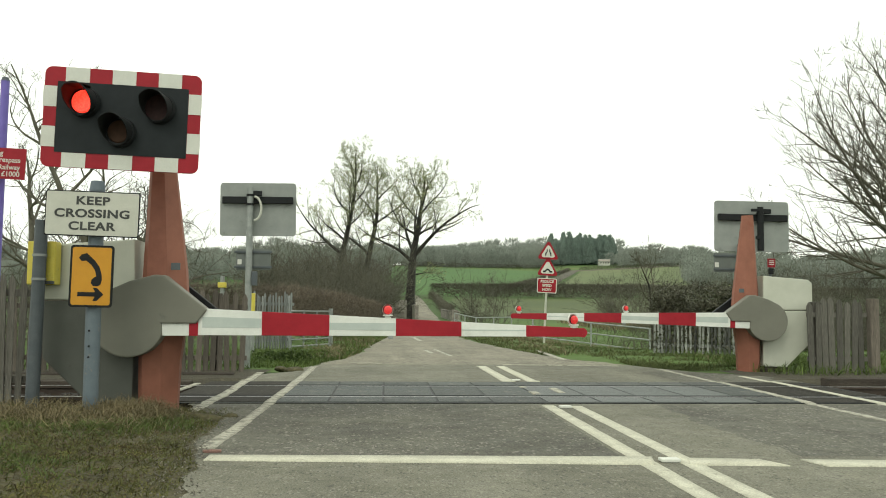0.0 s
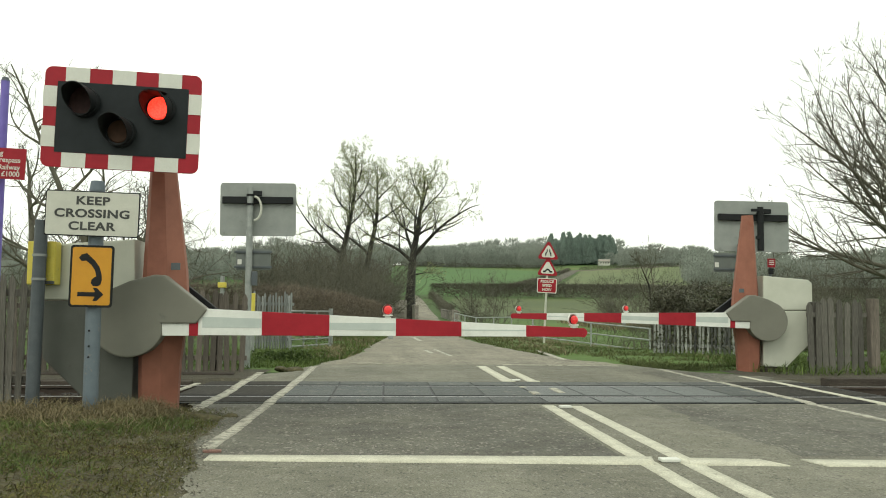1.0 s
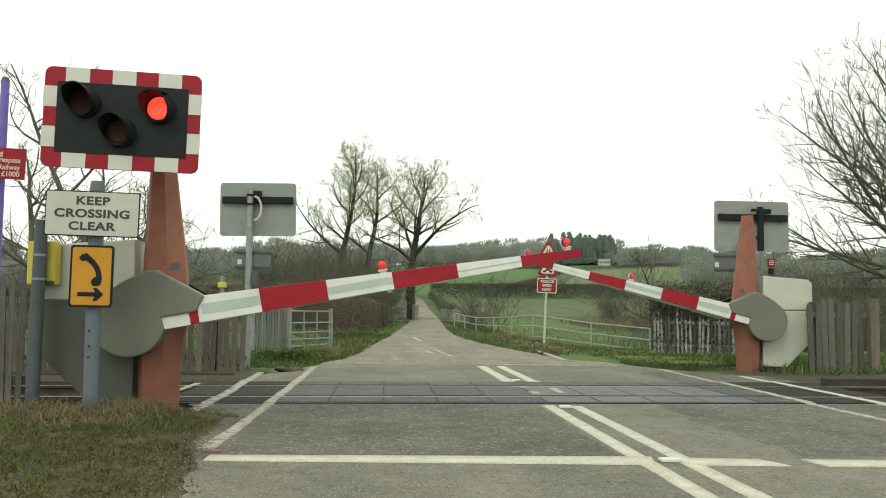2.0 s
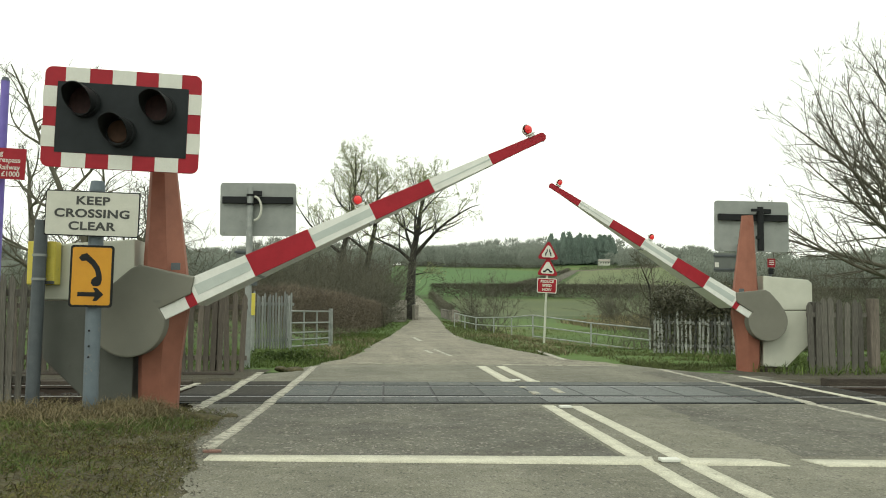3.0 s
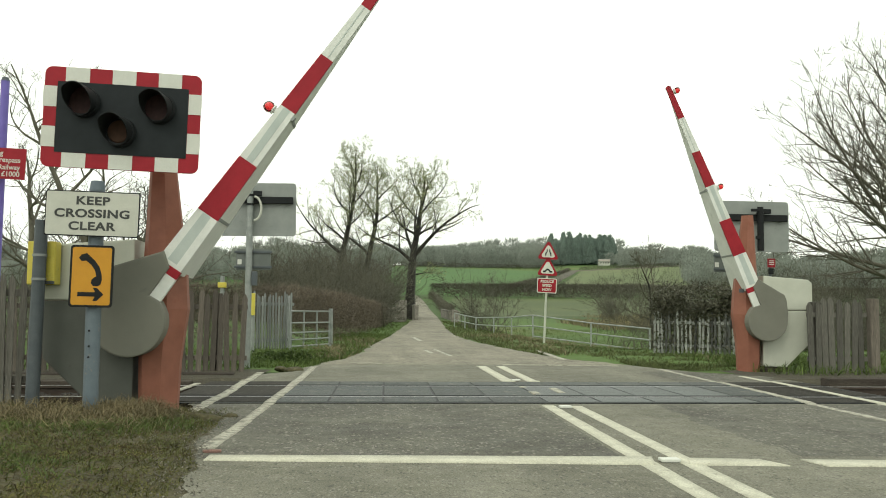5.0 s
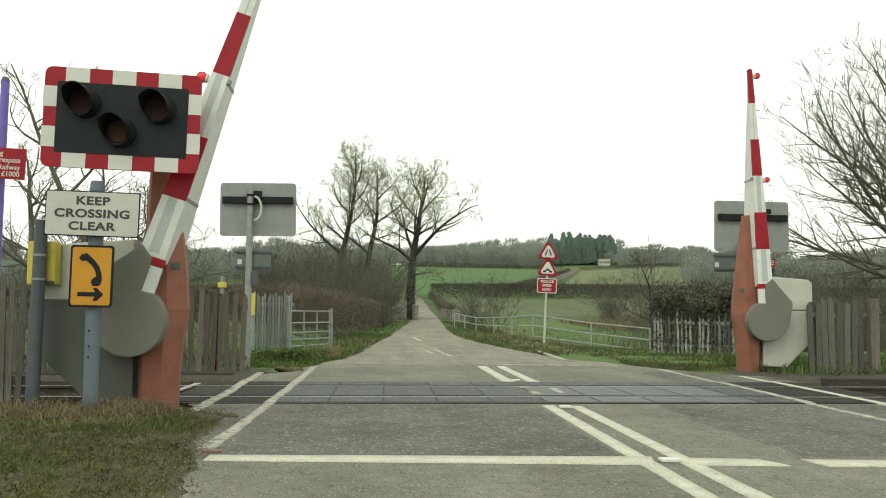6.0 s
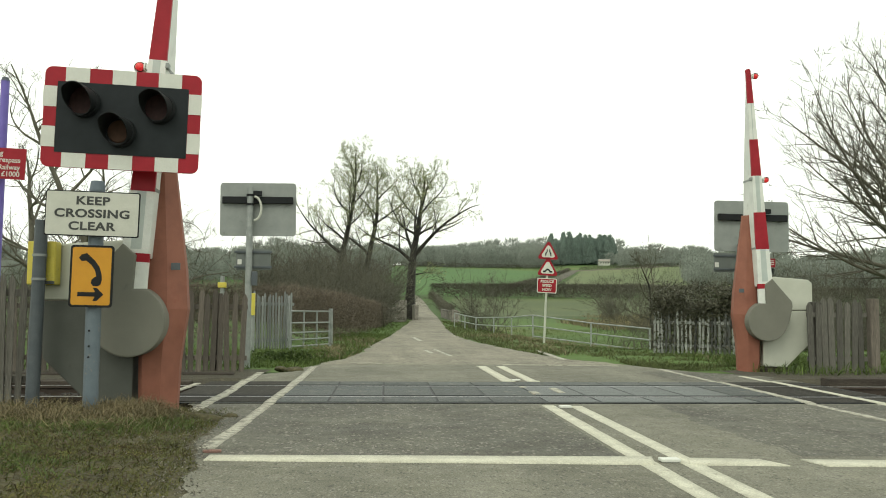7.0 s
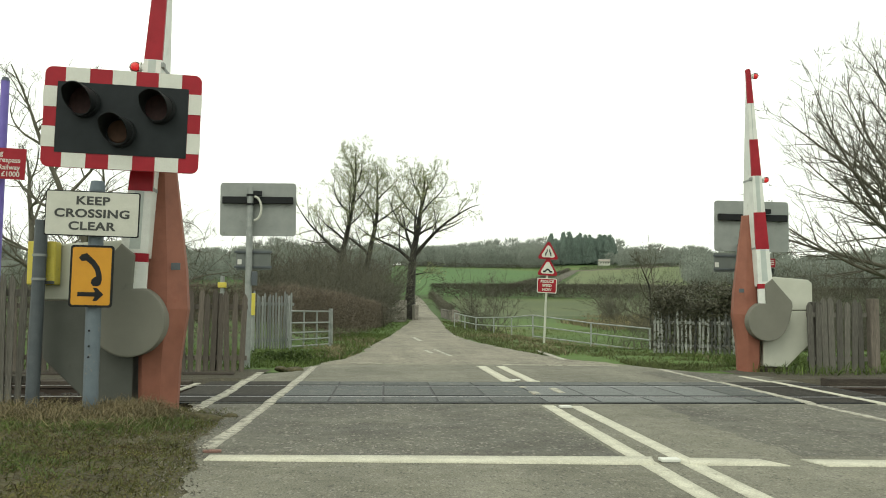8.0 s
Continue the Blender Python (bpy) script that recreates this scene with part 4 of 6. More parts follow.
# ---- signals seen from behind ----
def back_signal(x, y, zc, w, h, pole_x, pole_mat, low_x, low_z, lw, lh, tilt, pole_top):
    s = thing("warning_signal", pose(x, y, zc), "grey back of a crossing signal board on a pole", "traffic light", "crossing light signals")
    bd = part("board", slab(bmesh.new(), rounded(w, h, 0.06), 0.0, 0.03, 0.004), ALUBACK, s, "plain grey board back")
    bd.rotation_euler = (0, radians(tilt), 0)
    part("cross_bar", box(bmesh.new(), w * 0.93, 0.07, 0.125, 0, -0.045, h * 0.17, 0.01), BLACK, bd, "black lamp housing bar")
    part("pole", cyl(bmesh.new(), (pole_x, -0.12, -zc - 0.06 if pole_mat is GALV else -0.47), (pole_x, -0.12, pole_top), 0.062, 0.058, 14), pole_mat, s)
    for z in (h * 0.25, h * 0.08):
        part("clamp", cyl(bmesh.new(), (pole_x, -0.12, z - 0.02), (pole_x, -0.12, z + 0.02), 0.07, 0.07, 14), BLACK, s)
    part("clamp_block", box(bmesh.new(), 0.22, 0.08, 0.09, pole_x + 0.1, -0.10, h * 0.29, 0.01), BLACK, s)
    low = part("lower_plate", box(bmesh.new(), lw, 0.04, lh, low_x, -0.04, low_z, 0.006), DULLBACK, s, "dark grey back of a lower sign")
    part("rib", box(bmesh.new(), lw * 1.1, 0.03, 0.035, low_x, -0.07, low_z + lh * 0.36, 0.004), DARKPOLE, low)
    part("rib", box(bmesh.new(), lw * 1.1, 0.03, 0.035, low_x, -0.07, low_z - lh * 0.36, 0.004), DARKPOLE, low)
    part("sticker", box(bmesh.new(), 0.075, 0.006, 0.09, low_x - lw * 0.40, -0.066, low_z - lh * 0.12), WHITE, low)
    return s


sig = back_signal(-2.37, 16.8, 2.87, 1.39, 0.985, -0.13, GALV, -0.06, -0.93, 0.62, 0.38, -0.3, 0.40)
bm = bmesh.new()
loop = [(-0.05 + 0.13 * math.sin(a) ** 1, -0.16, 0.02 - 0.22 * (1 - math.cos(a)) / 1.0 + 0.2) for a in np.linspace(0, math.pi, 12)]
for p, q in zip(loop, loop[1:]):
    cyl(bm, p, q, 0.022, 0.022, 8)
part("cable_loop", bm, SIGNWHITE, sig, "pale looped cable conduit")
part("junction_box", box(bmesh.new(), 0.10, 0.09, 0.26, -0.02, -0.14, -1.28, 0.01), DARKPOLE, sig)
sig2 = back_signal(6.965, 16.8, 2.675, 1.45, 0.97, 0.12, BLACK, -0.55, -0.70, 0.42, 0.36, 0.6, 0.36)
part("arm", box(bmesh.new(), 0.18, 0.06, 0.05, 0.03, -0.14, 0.30, 0.006, None), BLACK, sig2)
part("arm", box(bmesh.new(), 0.12, 0.06, 0.06, 0.08, -0.15, -0.22, 0.006, None), BLACK, sig2)
part("support", cyl(bmesh.new(), (-0.28, -0.1, -2.73), (-0.28, -0.1, -0.35), 0.045, 0.045, 12), DARKPOLE, sig2)

red_lamp = thing("small_red_notice", pose(7.40, 16.95, -0.05), "small red notice with white bars on a thin post", "sign")
part("post", cyl(bmesh.new(), (0, 0.05, 0), (0, 0.05, 2.0), 0.03, 0.03, 10), DARKPOLE, red_lamp)
part("plate", box(bmesh.new(), 0.15, 0.03, 0.17, 0.0, 0, 2.04, 0.006), RED, red_lamp, "red notice plate")
for z in (2.08, 2.045, 2.01):
    part("bar", box(bmesh.new(), 0.10, 0.004, 0.014, 0, -0.018, z), WHITE, red_lamp)
part("box", box(bmesh.new(), 0.09, 0.06, 0.11, -0.01, 0, 1.88, 0.01), BLACK, red_lamp)

# yellow marker posts by the fence
for x, y, z0, z1, w in ((-3.06, 17.2, 1.48, 1.58, 0.10), (-3.02, 20.8, 0.95, 1.45, 0.085)):
    mk = thing("yellow_marker_post", pose(x, y, -0.05), "thin grey post with a yellow marker head", "post", "yellow marker posts")
    part("shaft", cyl(bmesh.new(), (0, 0, 0), (0, 0, z1 + 0.12 if z0 > 1.2 else z1), 0.04, 0.04, 10), GALV, mk)
    part("head", box(bmesh.new(), w * 1.5, 0.1, z1 - z0, 0, -0.02, (z0 + z1) / 2, 0.01), YELLOW, mk, "yellow marker head")

# ---- triangular signs down the lane ----
ts = thing("road_warning_sign", pose(5.03, 28.6, -0.1, 0, 2.6, 0), "red-edged warning triangles above a reduce speed plate", "road sign")
part("pole", cyl(bmesh.new(), (0, 0, 0), (0, 0, 3.2), 0.036, 0.036, 12), SIGNWHITE, ts, "pale steel pole")


def tri(r, cz):
    out = []
    for a in (90, 210, 330):
        cx, cy = (r - 0.06) * math.cos(radians(a)), (r - 0.06) * math.sin(radians(a))
        out += [(cx + 0.06 * math.cos(radians(a + b)), cz + cy + 0.06 * math.sin(radians(a + b))) for b in (-60, -30, 0, 30, 60)]
    return out


for cz, kind in ((3.02, 0), (2.50, 1)):
    t = part("triangle", slab(bmesh.new(), tri(0.355, cz), -0.06, -0.045), RED, ts, "red-edged white warning triangle")
    part("triangle_face", slab(bmesh.new(), tri(0.235, cz), -0.063, -0.058), WHITE, t, "white triangle face")
    if kind == 0:
        for sgn in (-1, 1):
            part("symbol", slab(bmesh.new(), [(sgn * 0.10, cz - 0.10), (sgn * 0.065, cz - 0.10), (sgn * 0.06, cz - 0.03), (sgn * 0.025, cz + 0.03), (sgn * 0.025, cz + 0.11), (sgn * 0.06, cz + 0.11), (sgn * 0.06, cz + 0.04), (sgn * 0.10, cz - 0.02)], -0.066, -0.062), BLACK, t)
    else:
        hump = [(p, cz - 0.04 + q) for p, q in ((-0.15, -0.07), (-0.15, -0.02), (-0.09, -0.01), (-0.05, 0.04), (0, 0.055), (0.05, 0.04), (0.09, -0.01), (0.15, -0.02), (0.15, -0.07), (0.07, -0.07), (0.045, -0.02), (0, 0.0), (-0.045, -0.02), (-0.07, -0.07))]
        part("symbol", slab(bmesh.new(), hump, -0.066, -0.062), BLACK, t)
pl = part("speed_plate", slab(bmesh.new(), rounded(0.63, 0.47, 0.04, 0, 1.97), -0.06, -0.045), WHITE, ts, "white-edged red reduce speed plate")
part("plate_face", slab(bmesh.new(), rounded(0.58, 0.42, 0.03, 0, 1.97), -0.063, -0.058), RED, pl, "red plate face")
for word, z in (("REDUCE", 2.10), ("SPEED", 1.97), ("NOW", 1.84)):
    lettering("lettering", word, 0.112, 0, -0.066, z, WHITE, pl, bold=0.03)

# ---- hump bridge over the stream ----
bridge = thing("bridge_parapet", pose(0, 0, 0), "low weathered stone parapets of a hump bridge", "bridge")
for x0, x1, y0, y1, h in ((2.9, 3.4, 92, 120, 1.5), (7.4, 7.9, 96, 122, 1.0)):
    k = 14
    for i in range(k):
        ya, yb = y0 + (y1 - y0) * i / k, y0 + (y1 - y0) * (i + 1) / k
        z = float(ground_z(x0, ya))
        part("stone_course", box(bmesh.new(), 0.4, yb - ya - 0.03, h, (x0 + x1) / 2, (ya + yb) / 2, z + h / 2 - 0.1, 0.02), STONE, bridge)
        part("coping", box(bmesh.new(), 0.52, yb - ya - 0.02, 0.16, (x0 + x1) / 2, (ya + yb) / 2, z + h, 0.03), STONE, bridge)
for x, y, w, h in ((1.75, 88.0, 1.1, 2.1), (7.2, 92.0, 0.7, 1.35)):
    part("pier", box(bmesh.new(), w, 0.8, h, x - w / 4, y, float(ground_z(x, y)) + h / 2 - 0.1, 0.06), STONE, bridge, "stone end pier")
bm = bmesh.new()
bmesh.ops.create_icosphere(bm, subdivisions=1, radius=0.5)
for vert in bm.verts:
    vert.co *= 1 + 0.25 * noise.noise(vert.co * 3)
stone_mesh = bpy.data.meshes.new("stone")
bm.to_mesh(stone_mesh)
bm.free()
stone_mesh.materials.append(STONE)
wall_thing = thing("rubble_wall", pose(0, 0, 0), "rough rubble stone wing wall beside the lane", "wall")
part("core", slab(bmesh.new(), [(-1.55, -0.2), (1.55, -0.2), (1.5, 1.25), (-1.5, 0.95)], -0.16, 0.16, 0.05), STONE, wall_thing).location = (0.15, 82.0, 0)
for i in range(15):
    for j in range(4):
        st = new("stone", stone_mesh)
        st.parent = wall_thing
        st.location = (-1.35 + 0.2 * i + 0.1 * (j % 2) + 0.15, 81.82, 0.12 + 0.33 * j + 0.018 * i * (j > 1) + random.uniform(-0.04, 0.04))
        st.scale = (random.uniform(0.2, 0.32), 0.3, random.uniform(0.24, 0.4))
        st.rotation_euler = (0, random.uniform(-0.3, 0.3), random.uniform(0, 6))
house = thing("farmhouse", pose(133, 545, float(ground_z(133, 545))), "small white farmhouse far up on the hillside", "house")
part("wall", box(bmesh.new(), 8.4, 4, 3.2, 0, 0, 1.4), SIGNWHITE, house, "white rendered wall")
part("roof", slab(bmesh.new(), [(-2.4, 3.0), (2.4, 3.0), (0, 4.7)], -4.5, 4.5), STONE, house, "grey pitched roof").rotation_euler = (0, 0, radians(90))
house.scale = (0.8, 0.8, 0.8)
for x in (-2.8, -0.9, 0.9, 2.8):
    part("window", box(bmesh.new(), 0.8, 0.1, 1.0, x, -2.03, 1.9), BLACK, house, "dark window")

# broken lumps of surfacing and litter at the road edge
for x, y, w, d, h, mat in ((-1.62, 8.55, 0.30, 0.16, 0.05, EARTH), (-1.45, 8.75, 0.16, 0.12, 0.04, EARTH), (-1.78, 8.72, 0.2, 0.14, 0.04, EARTH), (-1.55, 15.6, 0.32, 0.2, 0.06, EARTH), (-1.8, 15.9, 0.22, 0.2, 0.05, EARTH)):
    lump = thing("broken_asphalt_lump", pose(x, y, 0.0, 0, 0, 30 * w), "dark broken lump of soil and old surfacing", "debris", "lumps at the road edge")
    bm = bmesh.new()
    bmesh.ops.create_icosphere(bm, subdivisions=2, radius=0.5)
    for vert in bm.verts:
        vert.co *= 1 + 0.35 * noise.noise(vert.co * 2.3 + Vector((x * 7, y, 0)))
        vert.co = Vector((vert.co.x * w, vert.co.y * d, vert.co.z * h * 2))
    part("lump", bm, mat, lump)
BRICK = surf("broken_brick", (0.20, 0.11, 0.09), (0.28, 0.17, 0.14), 20, 0.9, bump=0.4, gr=(0.7, 1.3))
brick = thing("broken_brick", pose(-1.21, 6.55, 0.012, 0, 0, 8), "small pinkish broken brick fragment on the road", "debris")
part("fragment", box(bmesh.new(), 0.13, 0.03, 0.02, 0, 0, 0, 0.006), BRICK, brick)


# ---- plants: trees, thickets, hedges, grass ----
BARK = surf("dark_bark", (0.017, 0.016, 0.013), (0.038, 0.036, 0.029), 6, 0.95, bump=0.5, fine=25)
BARK_PALE = surf("grey_green_bark", (0.075, 0.072, 0.05), (0.13, 0.125, 0.085), 4, 0.95, bump=0.4, fine=25)
TWIG = surf("thicket_twigs", (0.056, 0.055, 0.038), (0.097, 0.095, 0.066), 0.6, 0.95, bump=0.0, island=0.45)
TWIG_RED = surf("hedge_twigs", (0.088, 0.072, 0.052), (0.152, 0.124, 0.090), 0.8, 0.95, bump=0.0, island=0.45)
BUD = surf("young_leaves", (0.27, 0.31, 0.14), (0.38, 0.42, 0.22), 0.5, 0.8, bump=0.0, island=0.3)
# Far woods and conifers: base colours lightened to stand for the haze.
WOODS_HAZED = surf("hazed_bare_woods", (0.165, 0.19, 0.155), (0.225, 0.252, 0.212), 0.04, 1.0, bump=0.0, island=0.10)
CONIFER_HAZED = surf("distant_conifers", (0.085, 0.122, 0.098), (0.12, 0.16, 0.13), 0.05, 1.0, bump=0.0, island=0.25)
HEDGEROW = surf("field_hedgerow", (0.068, 0.065, 0.045), (0.105, 0.100, 0.072), 0.1, 1.0, bump=0.0, island=0.15)
IVY = surf("dark_ivy_leaves", (0.056, 0.058, 0.036), (0.10, 0.097, 0.062), 1.5, 0.6, bump=0.0, island=0.35)
GRASS = surf("verge_grass", (0.050, 0.082, 0.017), (0.088, 0.122, 0.028), 0.8, 0.9, bump=0.0, island=0.4)
DEADGRASS = surf("dead_grass", (0.125, 0.108, 0.058), (0.20, 0.174, 0.098), 0.8, 0.95, bump=0.0, island=0.4)
LANEGRASS = surf("rough_lane_grass", (0.055, 0.076, 0.022), (0.105, 0.118, 0.044), 0.8, 0.95, bump=0.0, island=0.4)
MEADOW = surf("meadow_blades", (0.048, 0.078, 0.018), (0.085, 0.118, 0.03), 0.3, 0.9, bump=0.0, island=0.35)
OLIVEGRASS = surf("mossy_short_grass", (0.060, 0.070, 0.021), (0.108, 0.106, 0.036), 1.2, 0.95, bump=0.0, island=0.35)


def unit(v):
    return v / np.maximum(1e-9, np.linalg.norm(v, axis=-1, keepdims=True))


def spikes(p, d, r):
    """Thin three-sided spikes from points p along vectors d with base radii r: vertices and triangles."""
    n = len(p)
    w = unit(d)
    a = unit(np.cross(w, np.where(np.abs(w[:, 2:3]) < 0.9, [[0, 0, 1.0]], [[1.0, 0, 0]])))
    b = np.cross(w, a)
    r = np.asarray(r)[:, None]
    v = np.stack([p + a * r, p + (-0.5 * a + 0.866 * b) * r, p + (-0.5 * a - 0.866 * b) * r, p + d], 1).reshape(-1, 3)
    f = (np.arange(n)[:, None, None] * 4 + np.array([(0, 1, 3), (1, 2, 3), (2, 0, 3)])[None]).reshape(-1, 3)
    return v, f


def tubes(seg):
    """Five-sided tapering tubes from rows of p0, p1, r0, r1."""
    seg = np.asarray(seg, float)
    p0, p1, r0, r1 = seg[:, :3], seg[:, 3:6], seg[:, 6:7], seg[:, 7:8]
    w = unit(p1 - p0)
    a = unit(np.cross(w, np.where(np.abs(w[:, 2:3]) < 0.9, [[0, 0, 1.0]], [[1.0, 0, 0]])))
    b = np.cross(w, a)
    rings = []
    for p, r in ((p0, r0), (p1, r1)):
        for k in range(5):
            t = 2 * math.pi * k / 5
            rings.append(p + (a * math.cos(t) + b * math.sin(t)) * r)
    v = np.stack(rings, 1).reshape(-1, 3)
    f = np.array([(k, (k + 1) % 5, 5 + (k + 1) % 5, 5 + k) for k in range(5)])
    f = (np.arange(len(seg))[:, None, None] * 10 + f[None]).reshape(-1, 4)
    return v, f


def bent_line(rs, p, d, length, steps, bend, lift):
    """A line that wanders and pulls upwards: its points."""
    pts, q, dd, drift = [p], p.copy(), unit(d), np.zeros(3)
    for i in range(steps):
        drift = 0.5 * drift + rs.normal(0, bend, 3)
        dd = unit(dd + drift + np.array([0, 0, lift]))
        q = q + dd * length / steps
        pts.append(q.copy())
    return pts


def along(pts, t):
    k = t * (len(pts) - 1)
    j = min(int(k), len(pts) - 2)
    return pts[j] + (pts[j + 1] - pts[j]) * (k - j), unit(pts[j + 1] - pts[j])


def ramify(rs, pts, r0, r1, length, level, spec, seg, tips):
    """Lays tubes along a limb and throws side branches; spec gives for each level the count, length ratio, spread, bend and lift."""
    n = len(pts) - 1
    for i in range(n):
        seg.append((*pts[i], *pts[i + 1], r0 + (r1 - r0) * i / n, r0 + (r1 - r0) * (i + 1) / n))
    if level >= len(spec):
        tips.append(pts)
        return
    count, ratio, spread, bend, lift = spec[level]
    count = max(3, round(count * min(1.0, length / (4.5 if level == 0 else 1.8))))
    turn = rs.uniform(0, 2 * math.pi)
    for k in range(count):
        t = 0.18 + 0.82 * (k + rs.uniform(0, 1)) / count
        at, axis = along(pts, min(t, 0.999))
        turn += 2.4
        a = unit(np.cross(axis, [0.3, 0.9, 0.31]))
        side = a * math.cos(turn) + np.cross(axis, a) * math.sin(turn)
        ang = spread * rs.uniform(0.7, 1.3)
        ln = length * ratio * rs.uniform(0.6, 1.2) * (1.25 - 0.75 * t)
        r = (r0 + (r1 - r0) * t) * 0.55
        sub = bent_line(rs, at, axis * math.cos(ang) + side * math.sin(ang), ln, 5 if level == 0 else 4, bend, lift)
        ramify(rs, sub, r, max(0.25 * r, 0.004), ln, level + 1, spec, seg, tips)


def limbs_round(rs, n, h0, h1, length, el0=35, el1=60):
    """Limbs leaving a trunk all round it: height, azimuth, elevation, lift and length."""
    return [(h0 + (h1 - h0) * (k / n), 137.5 * k + rs.uniform(-20, 20), el0 + (el1 - el0) * k / n, 0.05, length * rs.uniform(0.75, 1.15) * (1.1 - 0.5 * k / n)) for k in range(n)]


def make_tree(name, x, y, height, radius, seed, limbs, spec, twigs, twig_len, twig_r, label, lean=(0, 0, 1), sway=0.03, limb_bend=0.05, bud_count=0, bud=0.1, bark=None, twig_mat=None, stout=0.026):
    rs = np.random.RandomState(seed)
    seg, tips = [], []
    trunk = bent_line(rs, np.zeros(3), np.array(lean, float), height, 12, sway, 0.0)
    for i in range(12):
        flare = 1.0 + 0.5 * max(0, 1 - i / 1.5)
        seg.append((*trunk[i], *trunk[i + 1], radius * (1 - 0.9 * i / 12) * flare, radius * (1 - 0.9 * (i + 1) / 12) * (1.0 + 0.5 * max(0, 1 - (i + 1) / 1.5))))
    # short leaders round the top
    reach = 0.13 * height
    limbs = list(limbs) + [(height * (0.80 + 0.035 * k), 137.5 * k + 40, 58, 0.04, reach * (1.0 - 0.1 * k)) for k in range(5)]
    for h, az, el, lift, ln in limbs:
        t = min(0.98, h / height)
        at, axis = along(trunk, t)
        e, a = radians(el), radians(az)
        r = max(0.015, min(radius * (1 - 0.9 * t) * 0.66, stout * ln))
        pts = bent_line(rs, at, np.array([math.cos(e) * math.cos(a), math.cos(e) * math.sin(a), math.sin(e)]), ln, 9, limb_bend, lift)
        ramify(rs, pts, r, r * 0.15, ln, 0, spec, seg, tips)
    base = thing(name, pose(x, y, float(ground_z(x, y)) - 0.15), label, "tree", "bare trees")
    thin = [q for q in seg if q[6] < 0.045]
    v, f = tubes([q for q in seg if q[6] >= 0.045])
    ob = new("trunk", mesh_from("trunk", v, f, bark or BARK, True))
    ob.parent = base
    tagged(ob, "dark bare trunk and limbs")
    v, f = tubes(thin)
    ob = new("branchwork", mesh_from("branchwork", v, f, twig_mat or bark or BARK, True))
    ob.parent = base
    tagged(ob, "thin bare branches")
    P, D, R = [], [], []
    for pts in tips:
        for k in range(twigs):
            at, axis = along(pts, rs.uniform(0.05, 0.999))
            P.append(at)
            D.append(unit(axis + rs.normal(0, 0.45, 3) + np.array([0, 0, 0.25])) * twig_len * rs.uniform(0.4, 1.2))
            R.append(twig_r * rs.uniform(0.7, 1.2))
    P, D, R = np.array(P), np.array(D), np.array(R)
    # finer side shoots
    k = rs.randint(0, len(P), len(P) * 2)
    P2 = P[k] + D[k] * rs.uniform(0.2, 0.9, (len(k), 1))
    D2 = unit(unit(D[k]) + rs.normal(0, 0.5, (len(k), 3)) + np.array([0, 0, 0.15])) * twig_len * rs.uniform(0.2, 0.6, (len(k), 1))
    v, f = spikes(np.concatenate([P, P2]), np.concatenate([D, D2]), np.concatenate([R, R[k] * 0.6]))
    cr = new("crown", mesh_from("crown", v, f, twig_mat or bark or BARK))
    cr.parent = base
    tagged(cr, "fine bare twigs")
    if bud_count:
        k = rs.randint(0, len(P2), bud_count)
        c = P2[k] + D2[k] * rs.uniform(0.2, 1.0, (bud_count, 1)) + rs.normal(0, bud * 0.6, (bud_count, 3))
        v, f = spikes(c, unit(rs.normal(0, 1, (bud_count, 3))) * bud, np.full(bud_count, bud * 0.3))
        lv = new("foliage", mesh_from("foliage", v, f, BUD))
        lv.parent = base
        tagged(lv, "pale green opening leaves")
    return base


PALETWIG = surf("pale_budding_twigs", (0.13, 0.135, 0.07), (0.21, 0.215, 0.12), 0.7, 0.9, bump=0.0, island=0.3)
WILLOW = ((8, 0.46, 0.75, 0.10, 0.05), (5, 0.5, 0.65, 0.14, 0.06))
make_tree("willow_tree", -5.6, 104, 19.2, 0.50, 12, [
    (7.4, 178, 42, 0.03, 8.2), (12.3, 172, 30, 0.12, 5.2), (15.0, 150, 62, 0.04, 5.2), (15.4, 15, 55, 0.05, 5.6), (10.8, 5, 42, 0.06, 4.6), (9.0, 185, 38, 0.03, 5.5), (13.4, 25, 45, 0.06, 4.2),
    (9.6, 80, 45, 0.06, 5.0), (10.2, 275, 42, 0.06, 5.0), (13.0, 250, 48, 0.06, 4.4), (14.0, 110, 52, 0.06, 4.0), (17.0, 190, 50, 0.06, 2.6)],
    WILLOW, 3, 0.9, 0.013, "tall bare tree with pale green buds by the bridge", (0.075, 0, 1), 0.035, 0.07, 4500, 0.14, BARK, PALETWIG)
make_tree("willow_tree", -2.9, 107, 18.6, 0.52, 25, [
    (7.6, 165, 48, 0.02, 7.0), (12.6, 155, 48, 0.06, 5.4), (11.6, 8, 30, 0.07, 5.4), (14.4, 20, 48, 0.06, 4.6), (15.2, 168, 55, 0.05, 4.0), (9.4, 350, 25, 0.06, 4.6),
    (10.0, 85, 45, 0.06, 5.0), (10.6, 265, 45, 0.06, 5.0), (13.2, 280, 50, 0.06, 4.2), (16.2, 60, 55, 0.06, 3.2)],
    WILLOW, 3, 0.9, 0.013, "tall bare tree with pale green buds by the bridge", (0.105, 0, 1), 0.035, 0.07, 4500, 0.14, BARK, PALETWIG)
